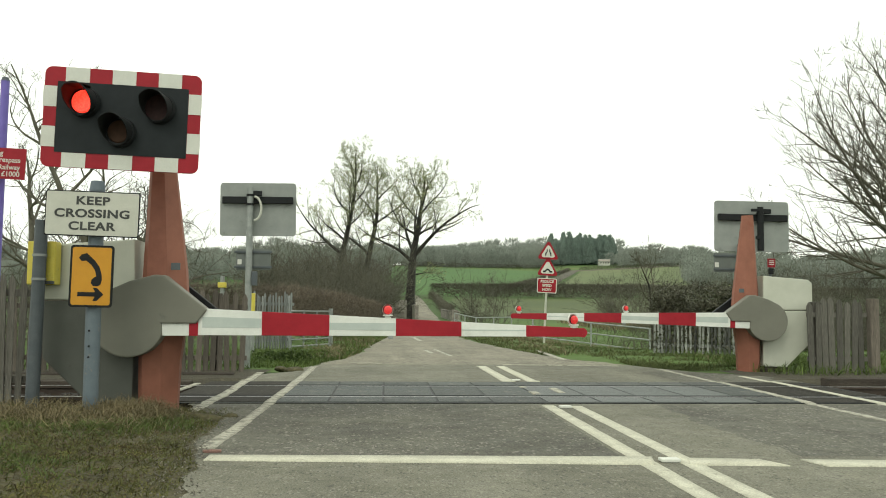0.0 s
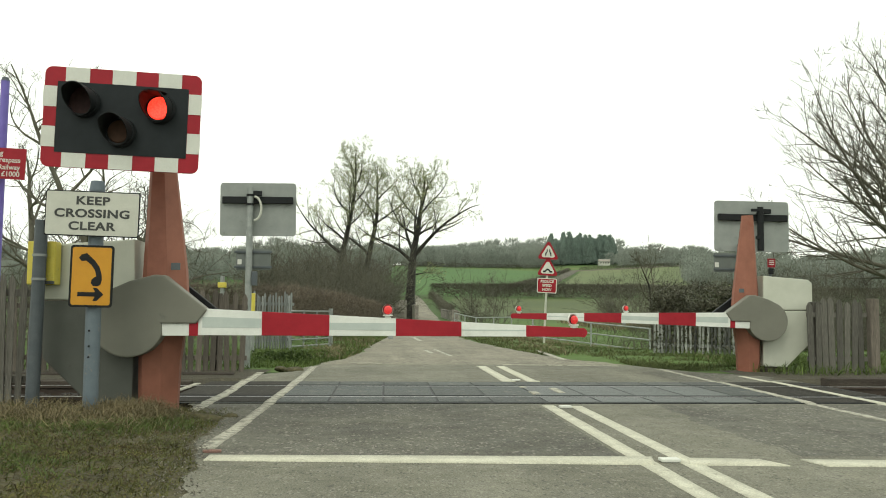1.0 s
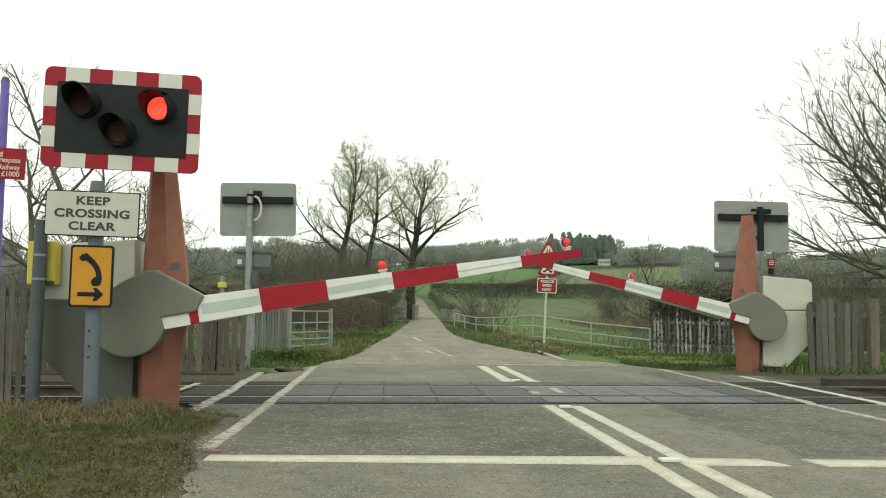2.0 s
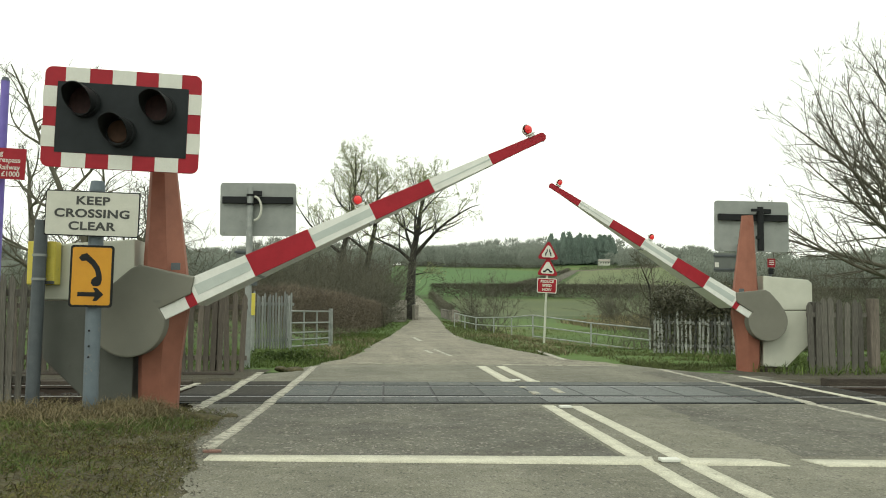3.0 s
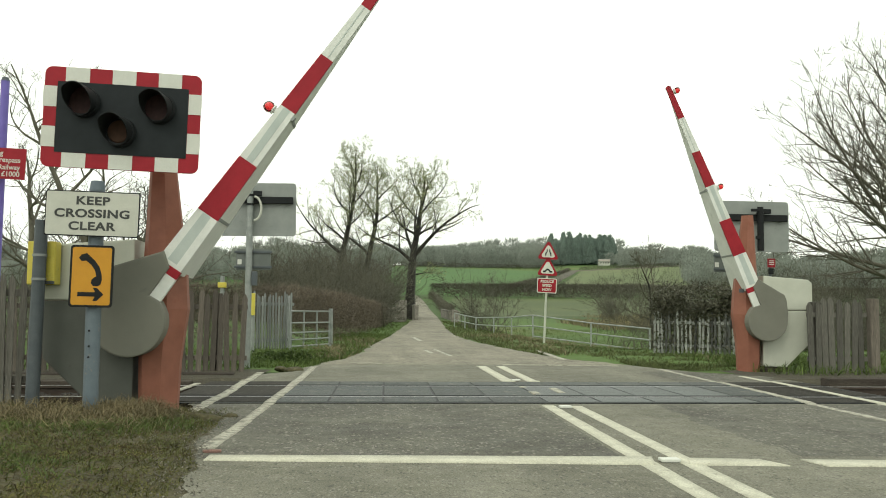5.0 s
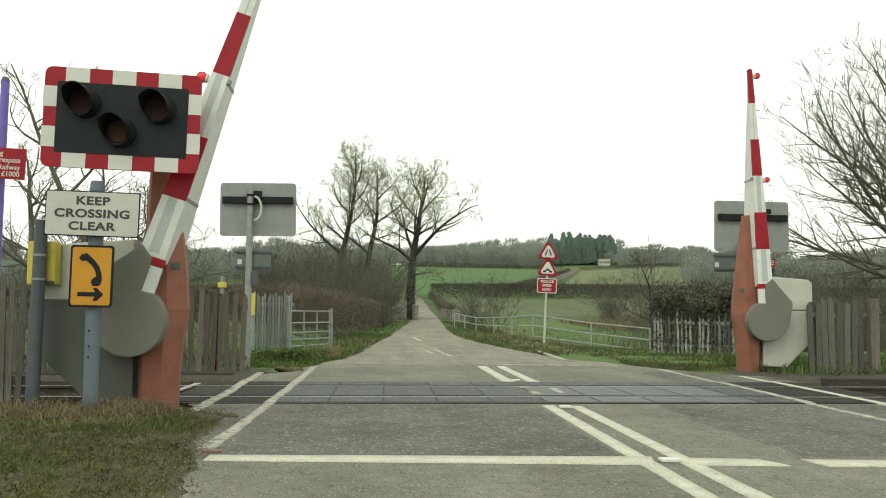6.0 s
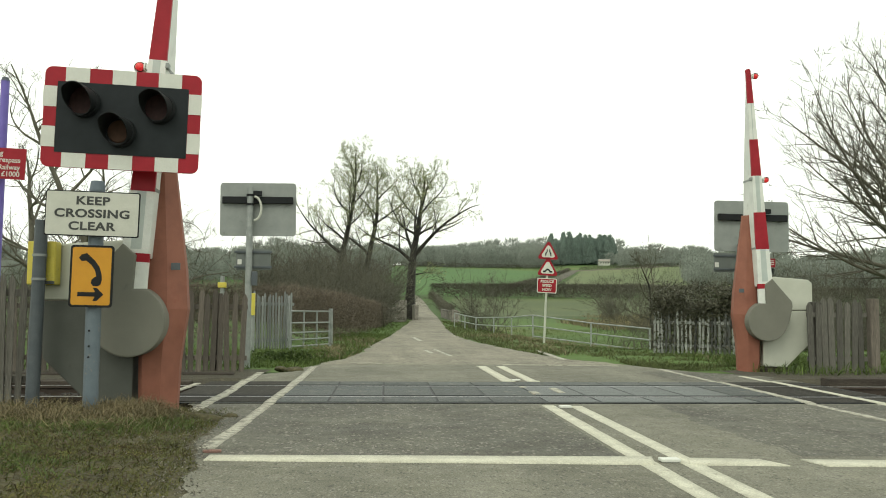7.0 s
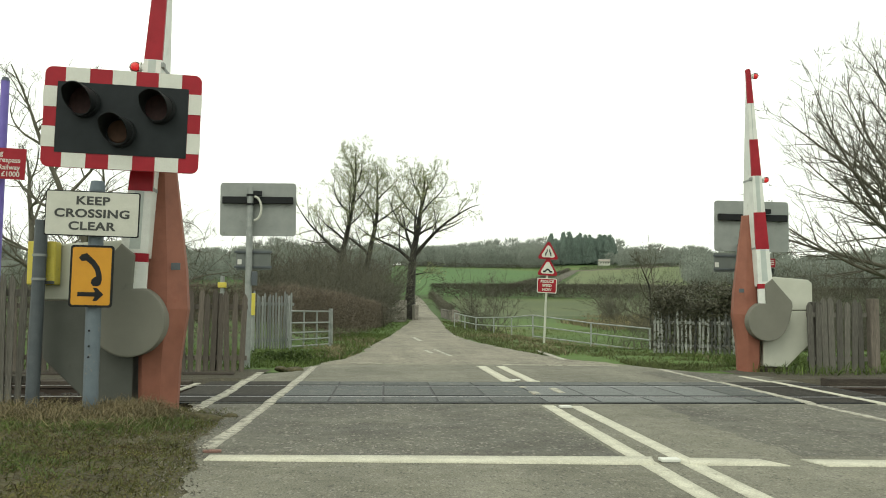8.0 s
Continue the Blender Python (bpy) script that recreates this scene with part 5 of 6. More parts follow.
make_tree("willow_tree", 2.62, 101, 16.4, 0.68, 38, [
    (6.4, 172, 48, -0.03, 8.0), (7.0, 3, 46, -0.06, 10.0), (7.6, 160, 60, 0.02, 8.0), (9.6, 178, 28, 0.05, 6.0), (9.4, 10, 36, 0.0, 4.6), (11.2, 165, 45, 0.06, 5.6), (12.0, 8, 46, 0.06, 5.2),
    (13.6, 155, 56, 0.05, 4.6), (14.0, 20, 58, 0.05, 4.2), (8.4, 85, 45, 0.06, 6.0), (8.8, 268, 42, 0.06, 6.0), (11.6, 280, 48, 0.06, 5.0), (12.6, 95, 50, 0.06, 4.6), (5.0, 20, 20, -0.02, 3.2)],
    WILLOW, 3, 0.9, 0.013, "broad dark-trunked tree with pale green buds by the lane", (0.005, 0, 1), 0.03, 0.07, 6000, 0.14, BARK, PALETWIG)
ASHBARK = surf("grey_brown_ash_bark", (0.085, 0.078, 0.058), (0.15, 0.14, 0.105), 4, 0.95, bump=0.4, fine=25)
ASH = ((13, 0.40, 0.60, 0.06, 0.05), (6, 0.5, 0.6, 0.08, 0.06))
make_tree("ash_tree", 15.3, 24.5, 9.4, 0.22, 5, [
    (1.9, 184, 14, 0.02, 5.2), (2.2, 165, 24, 0.02, 5.4), (2.6, 201, 22, 0.05, 5.4), (2.9, 176, 30, 0.02, 5.9), (3.3, 190, 34, 0.03, 5.6), (3.7, 160, 40, 0.03, 4.6), (4.0, 204, 42, 0.03, 4.5), (4.3, 178, 48, 0.03, 4.2), (5.9, 182, 60, 0.02, 3.4), (6.3, 205, 58, 0.02, 3.2),
    (4.7, 195, 56, 0.03, 3.8), (5.2, 155, 60, 0.03, 3.4), (3.0, 95, 40, 0.04, 5.0), (3.4, 25, 40, 0.04, 5.0), (4.0, 320, 45, 0.04, 5.0), (2.8, 268, 32, 0.05, 4.2), (2.3, 232, 22, 0.05, 4.4)],
    ASH, 4, 0.34, 0.0065, "large bare ash tree with arching branches behind the fence", (0.0, 0, 1), 0.03, 0.05, 0, 0.1, ASHBARK, ASHBARK, 0.014)
make_tree("ash_tree", 20.0, 31.0, 11.0, 0.26, 8, limbs_round(np.random.RandomState(8), 13, 2.4, 8.0, 5.6), ASH, 4, 0.5, 0.008, "large bare ash tree with arching branches behind the fence", (0.0, 0, 1), 0.03, 0.05, 0, 0.1, ASHBARK, ASHBARK, 0.014)
OAK = ((9, 0.5, 0.8, 0.20, 0.03), (6, 0.55, 0.75, 0.22, 0.03))
make_tree("oak_tree", -7.6, 27.5, 8.8, 0.17, 14, [
    (2.6, 185, 12, 0.0, 3.4), (3.4, 20, 50, 0.05, 3.4), (4.2, 200, 20, 0.03, 3.0), (4.8, 5, 55, 0.05, 3.0), (5.6, 60, 45, 0.05, 2.8), (6.4, 190, 35, 0.04, 2.4), (6.8, 350, 55, 0.05, 2.4), (3.0, 270, 30, 0.04, 2.8), (3.6, 95, 35, 0.04, 2.8), (7.6, 170, 50, 0.04, 2.0)],
    OAK, 2, 0.34, 0.0065, "gnarled bare tree leaning behind the paling fence", (-0.50, 0, 1), 0.07, 0.16, 0, 0.1, ASHBARK, ASHBARK, 0.02)
make_tree("oak_tree", -12.4, 33, 7.0, 0.22, 15, limbs_round(np.random.RandomState(15), 11, 1.6, 6.0, 3.6, 15, 60), OAK, 2, 0.4, 0.0075, "gnarled bare tree behind the paling fence", (0.1, 0, 1), 0.07, 0.16, 0, 0.1, ASHBARK, ASHBARK, 0.02)
make_tree("oak_tree", -9.1, 36, 5.8, 0.18, 17, limbs_round(np.random.RandomState(17), 10, 1.6, 5.0, 3.0, 20, 60), OAK, 2, 0.4, 0.0075, "gnarled bare tree behind the paling fence", (-0.05, 0, 1), 0.07, 0.16, 0, 0.1, ASHBARK, ASHBARK, 0.02)
make_tree("oak_tree", -8.9, 31, 5.4, 0.15, 27, limbs_round(np.random.RandomState(27), 12, 1.5, 5.0, 3.0, 15, 60), OAK, 3, 0.36, 0.0075, "small gnarled bare tree behind the paling fence", (0.05, 0, 1), 0.07, 0.16, 0, 0.1, ASHBARK, ASHBARK, 0.02)
make_tree("hawthorn_tree", 14.4, 48, 5.4, 0.13, 21, limbs_round(np.random.RandomState(21), 9, 1.2, 4.4, 2.6, 35, 65), OAK, 3, 0.4, 0.009, "slender bare tree in the field behind the railing", (0.06, 0, 1), 0.08, 0.14, 0, 0.1, BARK, BARK_PALE)


def bush_arrays(rs, centres, sizes, stems, shoots, fine, rad, up=1.2):
    """Twiggy bushes: stems from each root, side shoots on the stems, fine twigs on the shoots."""
    n = len(centres)
    k = np.repeat(np.arange(n), stems)
    P = centres[k] + rs.normal(0, 0.10, (len(k), 3)) * sizes[k][:, None] * [1, 1, 0]
    D = unit(rs.normal(0, 0.55, (len(k), 3)) * [1, 1, 0.3] + [0, 0, up]) * sizes[k][:, None] * rs.uniform(0.45, 1.05, (len(k), 1))
    R = rad * sizes[k] * rs.uniform(0.7, 1.3, len(k))
    out = [(P, D, R)]
    for mult, ln, sp, rr in ((shoots, 0.5, 0.55, 0.55), (fine, 0.55, 0.6, 0.6)):
        P0, D0, R0 = out[-1]
        j = rs.randint(0, len(P0), len(P0) * mult)
        t = rs.uniform(0.15, 0.95, (len(j), 1))
        P1 = P0[j] + D0[j] * t
        D1 = unit(unit(D0[j]) + rs.normal(0, sp, (len(j), 3))) * np.linalg.norm(D0[j], axis=1, keepdims=True) * ln * rs.uniform(0.5, 1.2, (len(j), 1))
        out.append((P1, D1, R0[j] * rr))
    return [np.concatenate(a) for a in zip(*out)]


def thicket(name, spots, material, label, seed, stems=5, shoots=4, fine=4, rad=0.008, up=1.2):
    rs = np.random.RandomState(seed)
    spots = np.array(spots, float)
    c = np.stack([spots[:, 0], spots[:, 1], ground_z(spots[:, 0], spots[:, 1]) - 0.1], -1)
    v, f = spikes(*bush_arrays(rs, c, spots[:, 2], stems, shoots, fine, rad, up))
    return tagged(new(name, mesh_from(name, v, f, material)), label, "bushes", kind="stuff")


rs = np.random.RandomState(3)


def scatter(n, x0, x1, y0, y1, h0, h1):
    """Spots with heights, over a stretch of ground that fans out with distance (x0, x1 are slopes of x over y)."""
    y = rs.uniform(y0, y1, n)
    return [(s * d, d, h) for s, d, h in zip(rs.uniform(x0, x1, n), y, rs.uniform(h0, h1, n))]


# woodland behind the left-hand hedge, thinning towards the lane
thicket("woodland_thicket", scatter(290, -0.145, -0.004, 75, 125, 4.5, 8.0) + scatter(110, -0.10, 0.0, 55, 75, 3.0, 4.5), TWIG, "dense brown leafless thicket behind the hedge", 31, 5, 5, 5, 0.006)
thicket("woodland_thicket", scatter(120, -0.26, -0.145, 70, 120, 2.2, 4.2), TWIG, "low brown leafless scrub beyond the track", 32, 5, 5, 4, 0.006)
thicket("scrub_by_fence", [(-10 + 0.3 * i + rs.normal(0, 0.3), 26 + rs.uniform(-3, 6), rs.uniform(1.4, 2.6)) for i in range(20)] + [(-14 + 0.25 * i, 29 + rs.uniform(-2, 8), rs.uniform(2.5, 4.5)) for i in range(26)], TWIG, "tangled leafless scrub behind the paling fence", 33, 6, 5, 4, 0.006)
# shrubs on the right of the lane
thicket("roadside_shrub", [(6.6 + rs.normal(0, 0.7), 62 + rs.normal(0, 2.0), rs.uniform(3.2, 5.0)) for i in range(12)] + [(9 + rs.uniform(0, 5), 80, 2.0) for i in range(6)], TWIG, "bare upright shrub beside the tube railing", 34, 5, 4, 4, 0.006)
thicket("scrub_by_railing", [(13.5 + rs.uniform(-1.0, 4.5), 44 + rs.uniform(-3, 8), rs.uniform(2.2, 4.4)) for i in range(30)], TWIG, "dark leafless scrub behind the ivy-grown fence", 35, 5, 5, 4, 0.006)
thicket("scrub_by_fence", [(12 + rs.uniform(0, 13), 27 + rs.uniform(-3, 9), rs.uniform(2.2, 4.2)) for i in range(70)] + [(20 + rs.uniform(0, 15), 45 + rs.uniform(-3, 9), rs.uniform(3, 6)) for i in range(60)], TWIG, "dense leafless scrub behind the paling fence", 36, 6, 5, 4, 0.005)


def hedge(name, line, width, height, count, material, label, seed, rad=0.006, length=0.4):
    """A clipped hedge of short crossing twigs along a line of (x, y, top)."""
    rs = np.random.RandomState(seed)
    line = np.array(line, float)
    run = np.concatenate([[0], np.cumsum(np.linalg.norm(np.diff(line[:, :2], axis=0), axis=1))])
    u = rs.uniform(0, run[-1], count)
    cx, cy, top = np.interp(u, run, line[:, 0]), np.interp(u, run, line[:, 1]), np.interp(u, run, line[:, 2])
    wave = np.array([noise.noise((a * 0.9, 3.1, seed)) for a in u])
    a = rs.uniform(0, 1, count) ** 0.6
    px = cx + rs.uniform(-0.5, 0.5, count) * width * (1.1 - 0.35 * a)
    pz = ground_z(px, cy) + a * (top + 0.14 * wave)
    d = unit(rs.normal(0, 1, (count, 3)) + [0, 0, 0.5]) * length * rs.uniform(0.4, 1.2, (count, 1))
    v, f = spikes(np.stack([px, cy, pz], -1), d, np.full(count, rad))
    return tagged(new(name, mesh_from(name, v, f, material)), label, "hedge", kind="stuff")


hedge("roadside_hedge", [(-4.4, 25.5, 1.75), (-3.0, 27.5, 1.75), (-2.0, 34, 1.70), (-1.25, 44, 1.55), (-0.75, 58, 1.55), (-0.2, 70, 1.5)], 1.1, 1.6, 42000, TWIG_RED, "clipped brown leafless hedge along the lane", 41, 0.007, 0.26)
hedge("roadside_hedge", [(-9.5, 27, 1.7), (-4.4, 25.5, 1.75)], 1.2, 1.6, 6000, TWIG_RED, "clipped brown leafless hedge behind the paling fence", 42, 0.008, 0.34)
hedge("lane_hedge", [(9.2, 126, 1.5), (10.2, 160, 1.6), (11.5, 200, 2.0), (11.3, 230, 2.0)], 1.6, 1.6, 6000, HEDGEROW, "low dark hedge along the far lane", 43, 0.02, 0.7)
hedge("lane_hedge", [(2.0, 126, 1.3), (4.2, 160, 1.3), (5.2, 200, 1.5)], 1.4, 1.6, 4000, HEDGEROW, "low dark hedge along the far lane", 44, 0.02, 0.7)
# field boundaries on the slope
for i, (x0, y0, x1, y1, h, n) in enumerate(((12, 237, 150, 246, 3.5, 26000), (-220, 250, 5, 236, 3.2, 9000), (36, 268, 90, 440, 1.6, 5000), (97, 446, 200, 532, 2.0, 4000), (-160, 455, 90, 452, 2.5, 9000), (165, 262, 200, 520, 3.0, 5000))):
    hedge("field_hedgerow", [(x0, y0, h), ((x0 + x1) / 2, (y0 + y1) / 2 + 2, h), (x1, y1, h)], 2.2, h, n, HEDGEROW, "dark hedgerow between the fields", 50 + i, 0.065, 0.8)
thicket("hedgerow_bushes", [(s, 241 + rs.normal(0, 1.5), rs.uniform(3.0, 7.0)) for s in rs.uniform(26, 120, 80)], TWIG, "bare bushes growing out of the field hedge", 60, 6, 5, 4, 0.008)
thicket("field_bush", [(27.2 + rs.normal(0, 0.5), 108 + rs.normal(0, 0.6), rs.uniform(3.2, 4.6)) for i in range(7)], HEDGEROW, "dark upright bush alone in the field", 61, 7, 6, 5, 0.006, 2.0)


def wood(name, spots, material, label, seed, cone=False):
    """Far trees, each a trunk and a rounded crown of many small ragged pieces."""
    rs = np.random.RandomState(seed)
    P, D, R = [], [], []
    for x, y, h in spots:
        z = float(ground_z(x, y))
        k = 420
        u = rs.uniform(0, 1, k)
        w = 0.26 * (1 - u) ** 0.8 if cone else (0.10 + 0.30 * np.sqrt(np.clip(1 - (2 * u - 1.0) ** 2, 0, 1))) * rs.uniform(0.85, 1.15)
        t = rs.uniform(0, 2 * math.pi, k)
        rr = rs.uniform(0, 1, k) ** 0.4 * w * h
        P.append(np.stack([x + rr * np.cos(t), y + rr * np.sin(t), z + h * (0.02 + (0.9 if cone else 0.78) * u)], -1))
        up = unit(np.stack([np.cos(t) * 0.45, np.sin(t) * 0.45, rs.uniform(0.4, 1.2, k)], -1) + rs.normal(0, 0.2, (k, 3)))
        D.append(up * h * (rs.uniform(0.05, 0.12, (k, 1)) if cone else rs.uniform(0.10, 0.24, (k, 1))))
        R.append(np.full(k, h * (0.030 if cone else 0.012)))
        P.append(np.array([(x, y, z)]))
        D.append(np.array([(0, 0, h * 0.8)]))
        R.append(np.array([h * 0.02]))
    v, f = spikes(np.concatenate(P), np.concatenate(D), np.concatenate(R))
    return tagged(new(name, mesh_from(name, v, f, material)), label, "trees", kind="stuff")


wood("distant_wood", scatter(330, -0.45, 0.60, 640, 760, 9, 17) + scatter(60, -0.45, 0.60, 640, 740, 17, 22) + scatter(170, 0.02, 0.17, 500, 640, 9, 15) + scatter(60, 0.25, 0.40, 500, 640, 8, 14), WOODS_HAZED, "grey-green bare woods along the hilltop", 71)
wood("distant_wood", scatter(160, -0.42, 0.0, 330, 480, 8, 13), WOODS_HAZED, "grey-green bare woods on the hillside", 72)
wood("distant_wood", scatter(90, 0.34, 0.62, 300, 420, 7, 12), WOODS_HAZED, "grey-green bare woods on the hillside", 73)
wood("distant_conifers", scatter(120, 0.18, 0.256, 560, 610, 13, 18) + scatter(16, 0.18, 0.256, 570, 610, 19, 22), CONIFER_HAZED, "dark green conifer clump on the hilltop", 74, True)
thicket("scrub_by_field", scatter(46, 0.245, 0.5, 120, 175, 4, 8), TWIG, "small bare trees along the valley hedge", 75, 6, 5, 4, 0.006)

# ---- ivy over the right-hand fence and the trunks ----
n = 7000
u = rs.uniform(0, 1, n)
hump = 0.62 + 0.32 * np.sin(u * 9.0) + 0.25 * np.sin(u * 23 + 1)
c = np.stack([6.85 + 1.6 * u + rs.normal(0, 0.08, n), 22.75 - 1.9 * u + rs.normal(0, 0.10, n) + 0.02, np.where(rs.rand(n) < 0.75, 0.85 + rs.beta(1.6, 1.6, n) * (0.22 + 0.52 * hump), rs.uniform(0.1, 1.0, n))], -1)
v, f = spikes(c, unit(rs.normal(0, 1, (n, 3))) * 0.055, np.full(n, 0.026))
tagged(new("ivy", mesh_from("ivy", v, f, IVY)), "dark green ivy hanging over the pale fence", "ivy", kind="stuff")
n = 2500
c = np.stack([9.2 + rs.uniform(-1.3, 1.3, n) + rs.normal(0, 0.25, n), 25.5 + rs.normal(0, 0.5, n), 0.2 + rs.beta(2, 1.6, n) * 1.75], -1)
v, f = spikes(c, unit(rs.normal(0, 1, (n, 3))) * 0.07, np.full(n, 0.03))
tagged(new("ivy_bush", mesh_from("ivy_bush", v, f, IVY)), "rounded dark ivy bush behind the fence", "bush", kind="stuff")


# ---- grass on the verges ----
def verge_z(x, y):
    """Height of the near left-hand verge, which rises a little from the broken road edge."""
    bank = min(1, max(0, (kerbless_edge(y) - x) / 0.8))
    return -0.012 + bank * (0.055 + 0.05 * noise.noise((x * 1.1, y * 1.1, 4)) + 0.03 * noise.noise((x * 5, y * 5, 9)))


def blades(name, xy, h0, h1, width, material, label, seed, lean=0.45, z=0.0, droop=0.5):
    """Grass blades, each bent over towards its tip."""
    rs = np.random.RandomState(seed)
    n = len(xy)
    gz = ground_z(xy[:, 0], xy[:, 1]) - 0.03 + z
    if z:
        gz = np.array([verge_z(a, b) - 0.008 for a, b in xy])
    p = np.stack([xy[:, 0], xy[:, 1], gz], -1)
    h = rs.uniform(h0, h1, (n, 1))
    d = unit(rs.normal(0, lean, (n, 3)) * [1, 1, 0] + [0, 0, 1])
    over = unit(d * [1, 1, 0] + 1e-4) * droop * rs.uniform(0.4, 1.4, (n, 1)) - [[0, 0, 0.6 * droop]]
    a = unit(np.cross(d, rs.normal(0, 1, (n, 3)))) * width * rs.uniform(0.6, 1.3, (n, 1))
    m = p + d * h * 0.55
    tip = m + unit(d + over) * h * 0.5
    v = np.stack([p - a, p + a, m - 0.8 * a, m + 0.8 * a, tip], 1).reshape(-1, 3)
    f = (np.arange(n)[:, None, None] * 5 + np.array([(0, 1, 3), (0, 3, 2), (2, 3, 4)])[None]).reshape(-1, 3)
    return tagged(new(name, mesh_from(name, v, f, material)), label, "grass", kind="stuff")


def patch(n, x0, x1, y0, y1, clump=0.0):
    x, y = rs.uniform(x0, x1, n), rs.uniform(y0, y1, n)
    if clump:
        k = max(4, int(n / 60))
        cx, cy = rs.uniform(x0, x1, k), rs.uniform(y0, y1, k)
        j = rs.randint(0, k, n)
        x, y = cx[j] + rs.normal(0, clump, n), cy[j] + rs.normal(0, clump, n)
    l, r = road_edges(y)
    keep = (x < l + 0.02) | (x > r - 0.05)
    return np.stack([x, y], -1)[keep]


soil = [(-14.0, -0.8 - 0.42 * max(0, y - 8.5), y) for y in np.arange(-30.0, 9.75, 0.25)]
v, f = [], []
for a, b, y in soil:
    for i in range(29):
        x = a + (b - a) * (i / 28) ** 0.5
        v.append((x, y, verge_z(x, y)))
for j in range(len(soil) - 1):
    for i in range(28):
        f.append((j * 29 + i, j * 29 + i + 1, j * 29 + 30 + i, j * 29 + 29 + i))
tagged(new("verge", mesh_from("verge", v, f, EARTH, True)), "rough muddy verge with moss and dead grass", "verge", kind="structure")
blades("verge_grass", patch(60000, -6.0, -1.15, 3.4, 9.5), 0.015, 0.06, 0.0032, OLIVEGRASS, "short mossy olive grass on the verge", 81, 0.9, 0.06, 0.8)
MOSS = surf("yellow_green_moss", (0.132, 0.138, 0.037), (0.205, 0.185, 0.062), 2.0, 0.95, bump=0.0, island=0.35)
THATCH = surf("brown_dead_thatch", (0.060, 0.045, 0.026), (0.115, 0.086, 0.05), 1.5, 0.95, bump=0.0, island=0.4)
blades("moss", np.concatenate([patch(56000, -5.0, -1.2, 3.9, 6.8, 0.15), patch(14000, -3.6, -1.4, 6.2, 8.6, 0.12)]), 0.008, 0.03, 0.0026, MOSS, "yellow-green moss and fine grass on the verge", 88, 0.9, 0.05)
blades("verge_grass", patch(9000, -6.0, -1.3, 4.6, 9.4, 0.12), 0.03, 0.10, 0.003, OLIVEGRASS, "green grass tufts on the verge", 82, 0.6, 0.06, 0.8)
blades("verge_grass", np.concatenate([np.stack([rs.normal(cx, 0.22, k), rs.normal(cy, 0.22, k)], -1) for cx, cy, k in ((-1.95, 7.9, 900), (-2.3, 7.3, 600), (-3.1, 7.6, 500), (-2.9, 6.4, 500), (-2.2, 5.6, 500), (-3.8, 6.8, 400))]), 0.03, 0.12, 0.003, GRASS, "fresh green grass tufts on the verge", 91, 0.6, 0.06, 0.8)
blades("thatch", np.concatenate([patch(16000, -6.0, -1.4, 5.2, 9.4, 0.22), patch(6000, -5.0, -1.2, 3.6, 6.5, 0.2)]), 0.03, 0.10, 0.0026, THATCH, "flattened brown dead grass on the verge", 90, 1.8, 0.05, 1.0)
DEADTUFT = surf("dead_tuft", (0.13, 0.108, 0.056), (0.20, 0.165, 0.088), 0.8, 0.95, bump=0.0, island=0.4)
dead = np.concatenate([np.stack([rs.normal(cx, s, k), rs.normal(cy, s * 0.7, k)], -1) for cx, cy, s, k in ((-2.22, 8.46, 0.15, 1500), (-2.45, 8.36, 0.12, 600), (-3.15, 8.55, 0.16, 600), (-2.9, 8.2, 0.2, 350), (-3.6, 8.9, 0.25, 250), (-2.3, 7.6, 0.3, 200), (-3.2, 7.0, 0.4, 200))])
blades("dead_grass", dead, 0.10, 0.36, 0.0022, DEADTUFT, "straw-coloured dead grass tufts by the posts", 83, 0.9, 0.05, 2.6)
blades("verge_grass", np.concatenate([patch(9000, -3.6, -0.6, 16.6, 24), patch(9000, -2.5, 0.9, 24, 42), patch(7000, -2.2, 2.2, 42, 90)]), 0.04, 0.14, 0.008, GRASS, "lush green grass along the lane", 84, 0.45)
blades("verge_grass", np.concatenate([patch(7000, 4.9, 9.5, 16.8, 22), patch(9000, 3.2, 8.0, 22, 34), patch(8000, 3.0, 7.0, 34, 62), patch(5000, 4.2, 9.0, 62, 95)]), 0.03, 0.15, 0.009, LANEGRASS, "rough olive grass along the lane", 85, 0.5)
blades("verge_grass", np.concatenate([patch(5000, 6.5, 12.0, 14.6, 21), patch(2500, -7, -2.4, 15.6, 23)]), 0.08, 0.30, 0.008, GRASS, "green grass at the foot of the fences", 86, 0.5)
blades("dead_grass", np.concatenate([patch(1800, 3.4, 7.5, 19, 40, 0.4), patch(900, -2.2, 0.4, 18, 40, 0.3)]), 0.12, 0.35, 0.009, DEADGRASS, "straw-coloured dead grass along the lane", 87, 0.6)
blades("meadow_grass", np.concatenate([patch(14000, 5.0, 16.0, 23.0, 40.0), patch(14000, 5.0, 30.0, 40, 80)]), 0.05, 0.2, 0.012, MEADOW, "tussocky grass in the field behind the railing", 92, 0.6)
blades("reeds", np.concatenate([patch(3500, 19, 33, 78, 100), patch(2500, 28, 46, 100, 130)]), 0.4, 0.9, 0.03, DEADGRASS, "pale dead reeds in the wet field", 93, 0.4)
blades("verge_grass", patch(7000, 4.9, 7.4, 16.2, 18.8), 0.02, 0.10, 0.007, LANEGRASS, "short rough grass beside the far barrier", 94, 0.6)
# leafy weeds by the gate
n = 700
c = np.stack([rs.normal(-2.05, 0.35, n), rs.normal(18.6, 0.35, n), rs.uniform(0.02, 0.20, n)], -1)
v, f = spikes(c, unit(rs.normal(0, 1, (n, 3))) * 0.07, np.full(n, 0.022))
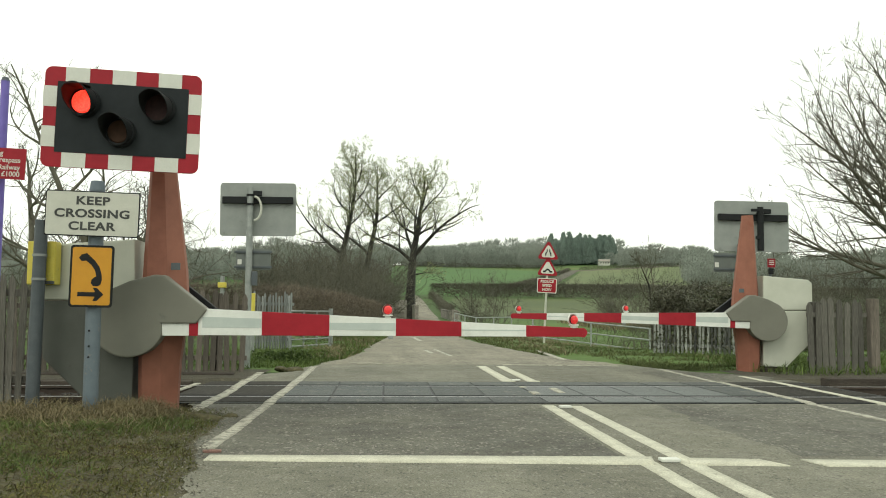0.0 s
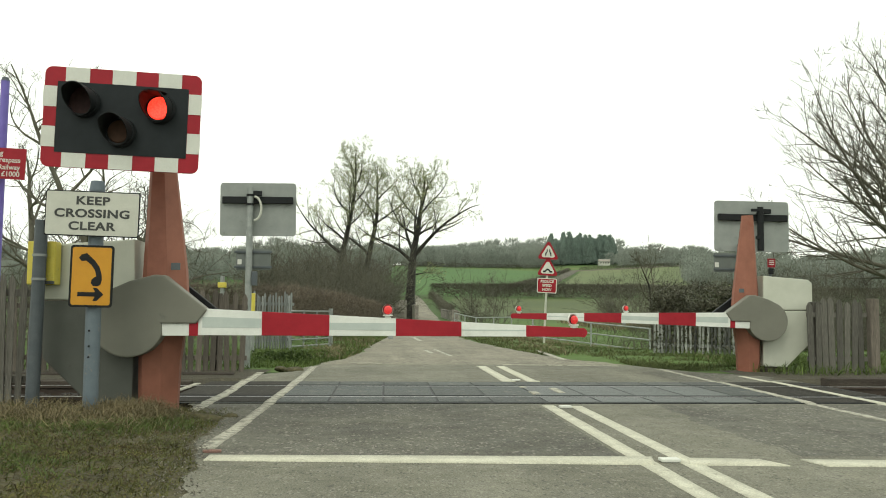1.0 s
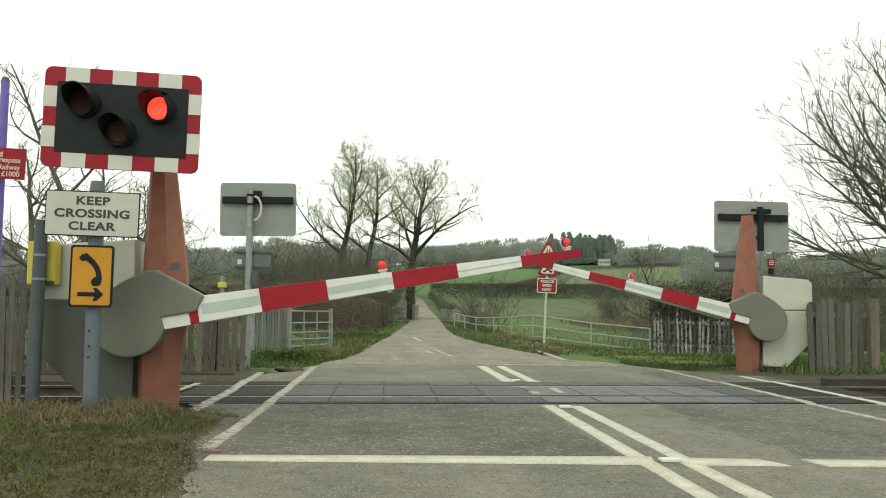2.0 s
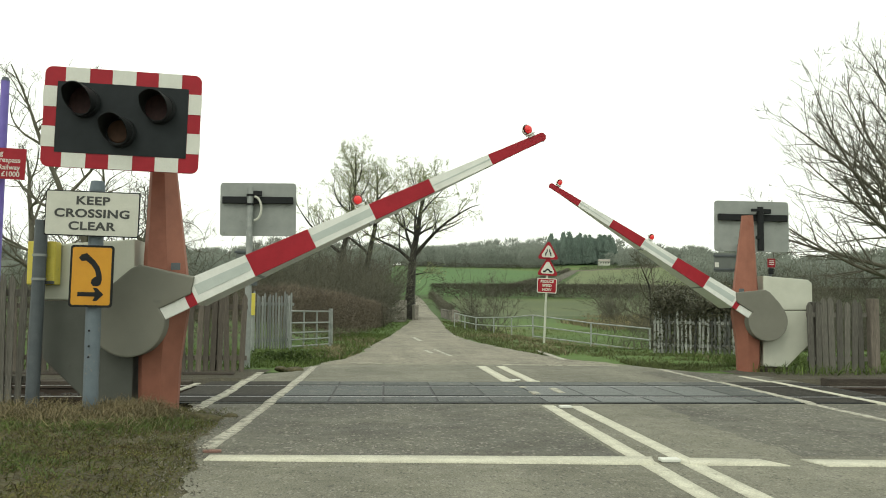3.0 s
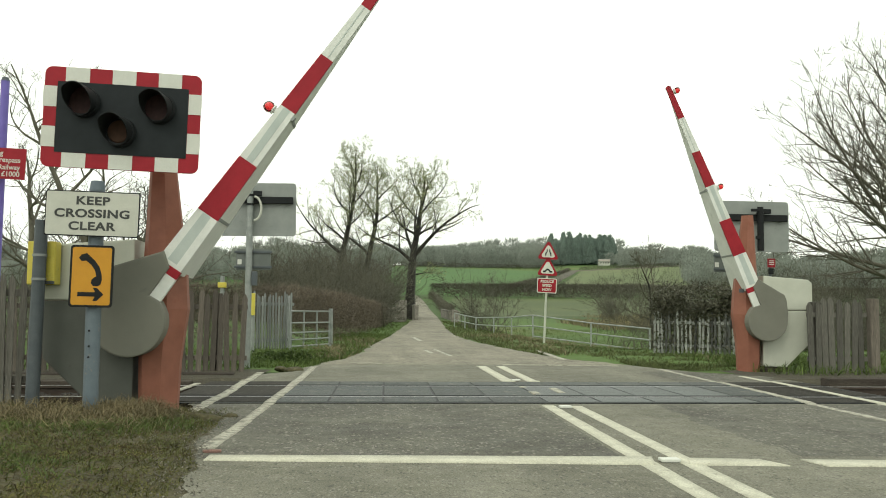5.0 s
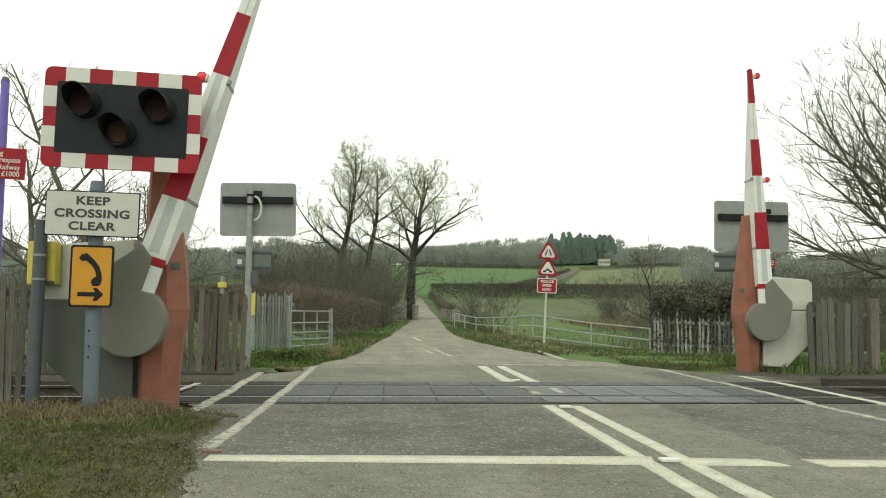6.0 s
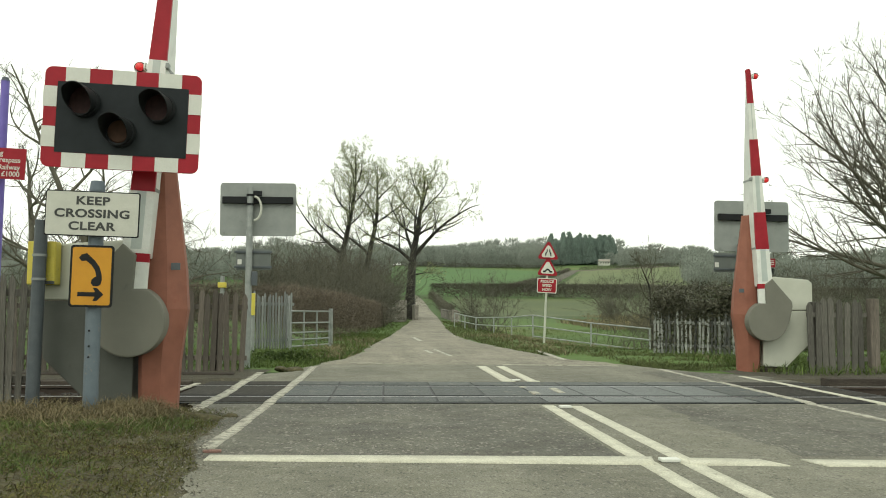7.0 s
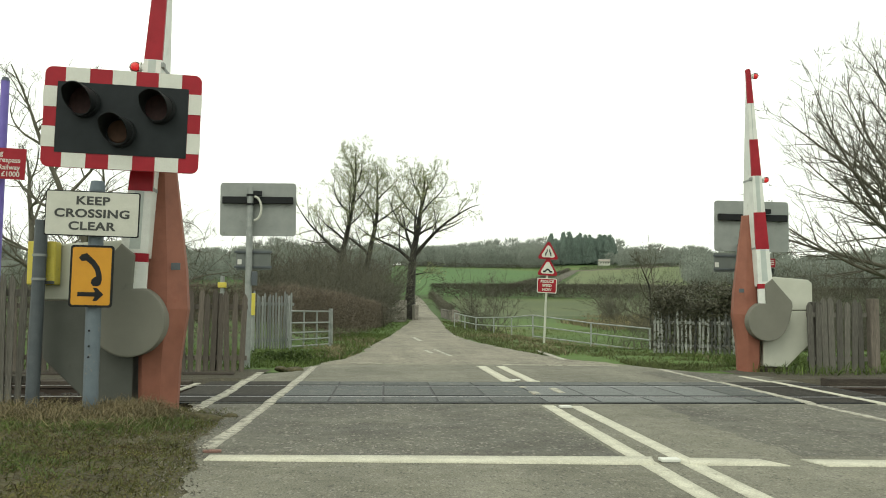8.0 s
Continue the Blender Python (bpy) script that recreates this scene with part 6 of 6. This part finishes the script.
tagged(new("weeds", mesh_from("weeds", v, f, GRASS)), "bright green leafy weeds at the verge", "weeds", kind="stuff")
# grit and litter of stones along the broken road edge
n = 1500
gyy = rs.uniform(4.5, 9.6, n)
gxx = np.array([kerbless_edge(a) for a in gyy]) - np.abs(rs.normal(0.0, 0.3, n)) + rs.uniform(0, 0.14, n)
gs = rs.uniform(0.0015, 0.005, (n, 1, 1))
v = (np.stack([gxx, gyy, np.array([max(0.006, verge_z(a, b) + 0.006) for a, b in zip(gxx, gyy)])], -1)[:, None] + tetra[None] / 0.022 * gs + rs.normal(0, 0.002, (n, 4, 3))).reshape(-1, 3)
GRIT = surf("pale_grit", (0.10, 0.095, 0.075), (0.24, 0.22, 0.18), 9, 0.95, bump=0.0, island=0.5)
tagged(new("grit", mesh_from("grit", v, (np.arange(n)[:, None, None] * 4 + fc[None]).reshape(-1, 3), GRIT)), "pale grit along the broken road edge", "grit", kind="stuff")


# ---- what moves ----
NEAR_RISE = ((0.0, 0.0), (1.2, 0.0), (1.35, 0.0), (1.42, 0.6), (1.5, 2.2), (1.7, 5.8), (2.8, 23.2), (3.0, 26.3), (3.5, 33.3), (4.0, 41.1), (4.5, 48.4), (4.7, 51.5), (5.4, 62.2),
             (5.8, 69.0), (6.0, 72.6), (6.25, 77.9), (6.5, 82.6), (6.75, 85.3), (7.0, 86.6), (7.5, 87.1), (8.0, 87.6))
FAR_RISE = ((0.0, 2.0), (1.2, 2.0), (1.35, 2.0), (1.42, 2.7), (1.5, 5.0), (1.7, 9.8), (2.8, 29.4), (3.0, 33.0), (3.5, 41.2), (4.0, 50.1), (4.5, 58.4), (4.7, 62.4), (5.4, 77.0),
            (5.8, 84.8), (6.0, 88.2), (6.2, 87.9), (6.5, 87.8), (7.0, 87.8), (8.0, 87.8))
FLASH_LEFT = ((0.0, 0.15), (0.55, 0.95), (1.35, 1.65), (2.05, 2.45))
FLASH_RIGHT = ((0.15, 0.55), (0.95, 1.35), (1.65, 2.05))


def off_flap_rows(lit):
    """Rows of an added flap that stands for switching: up under its cowl while the lamp shows, down before the lens
    otherwise.
    """
    def at(t, up):
        return (t, pose(0, -0.070, 0.118, -86 if up else 0))
    edges = []
    for a, b in lit:
        edges += [(a, True), (b, False)]
    rows = [at(0.0, lit[0][0] == 0.0), at(1 / 30, lit[0][0] == 0.0)]
    for t, up in edges:
        if t > 0:
            rows += [at(t - 2 / 30, not up), at(t - 1 / 30, not up), at(t, up), at(t + 1 / 30, up)]
    rows += [at(2.6, False), at(8.0, False)]
    return rows


def motions():
    walk(near_boom, [(t, pose(0, 0, 0.90, 0, -a)) for t, a in NEAR_RISE])
    walk(far_boom, [(t, pose(0, 0, 0.90, 0, a)) for t, a in FAR_RISE])
    walk(off_flaps[0], off_flap_rows(FLASH_LEFT))
    walk(off_flaps[1], off_flap_rows(FLASH_RIGHT))


motions()
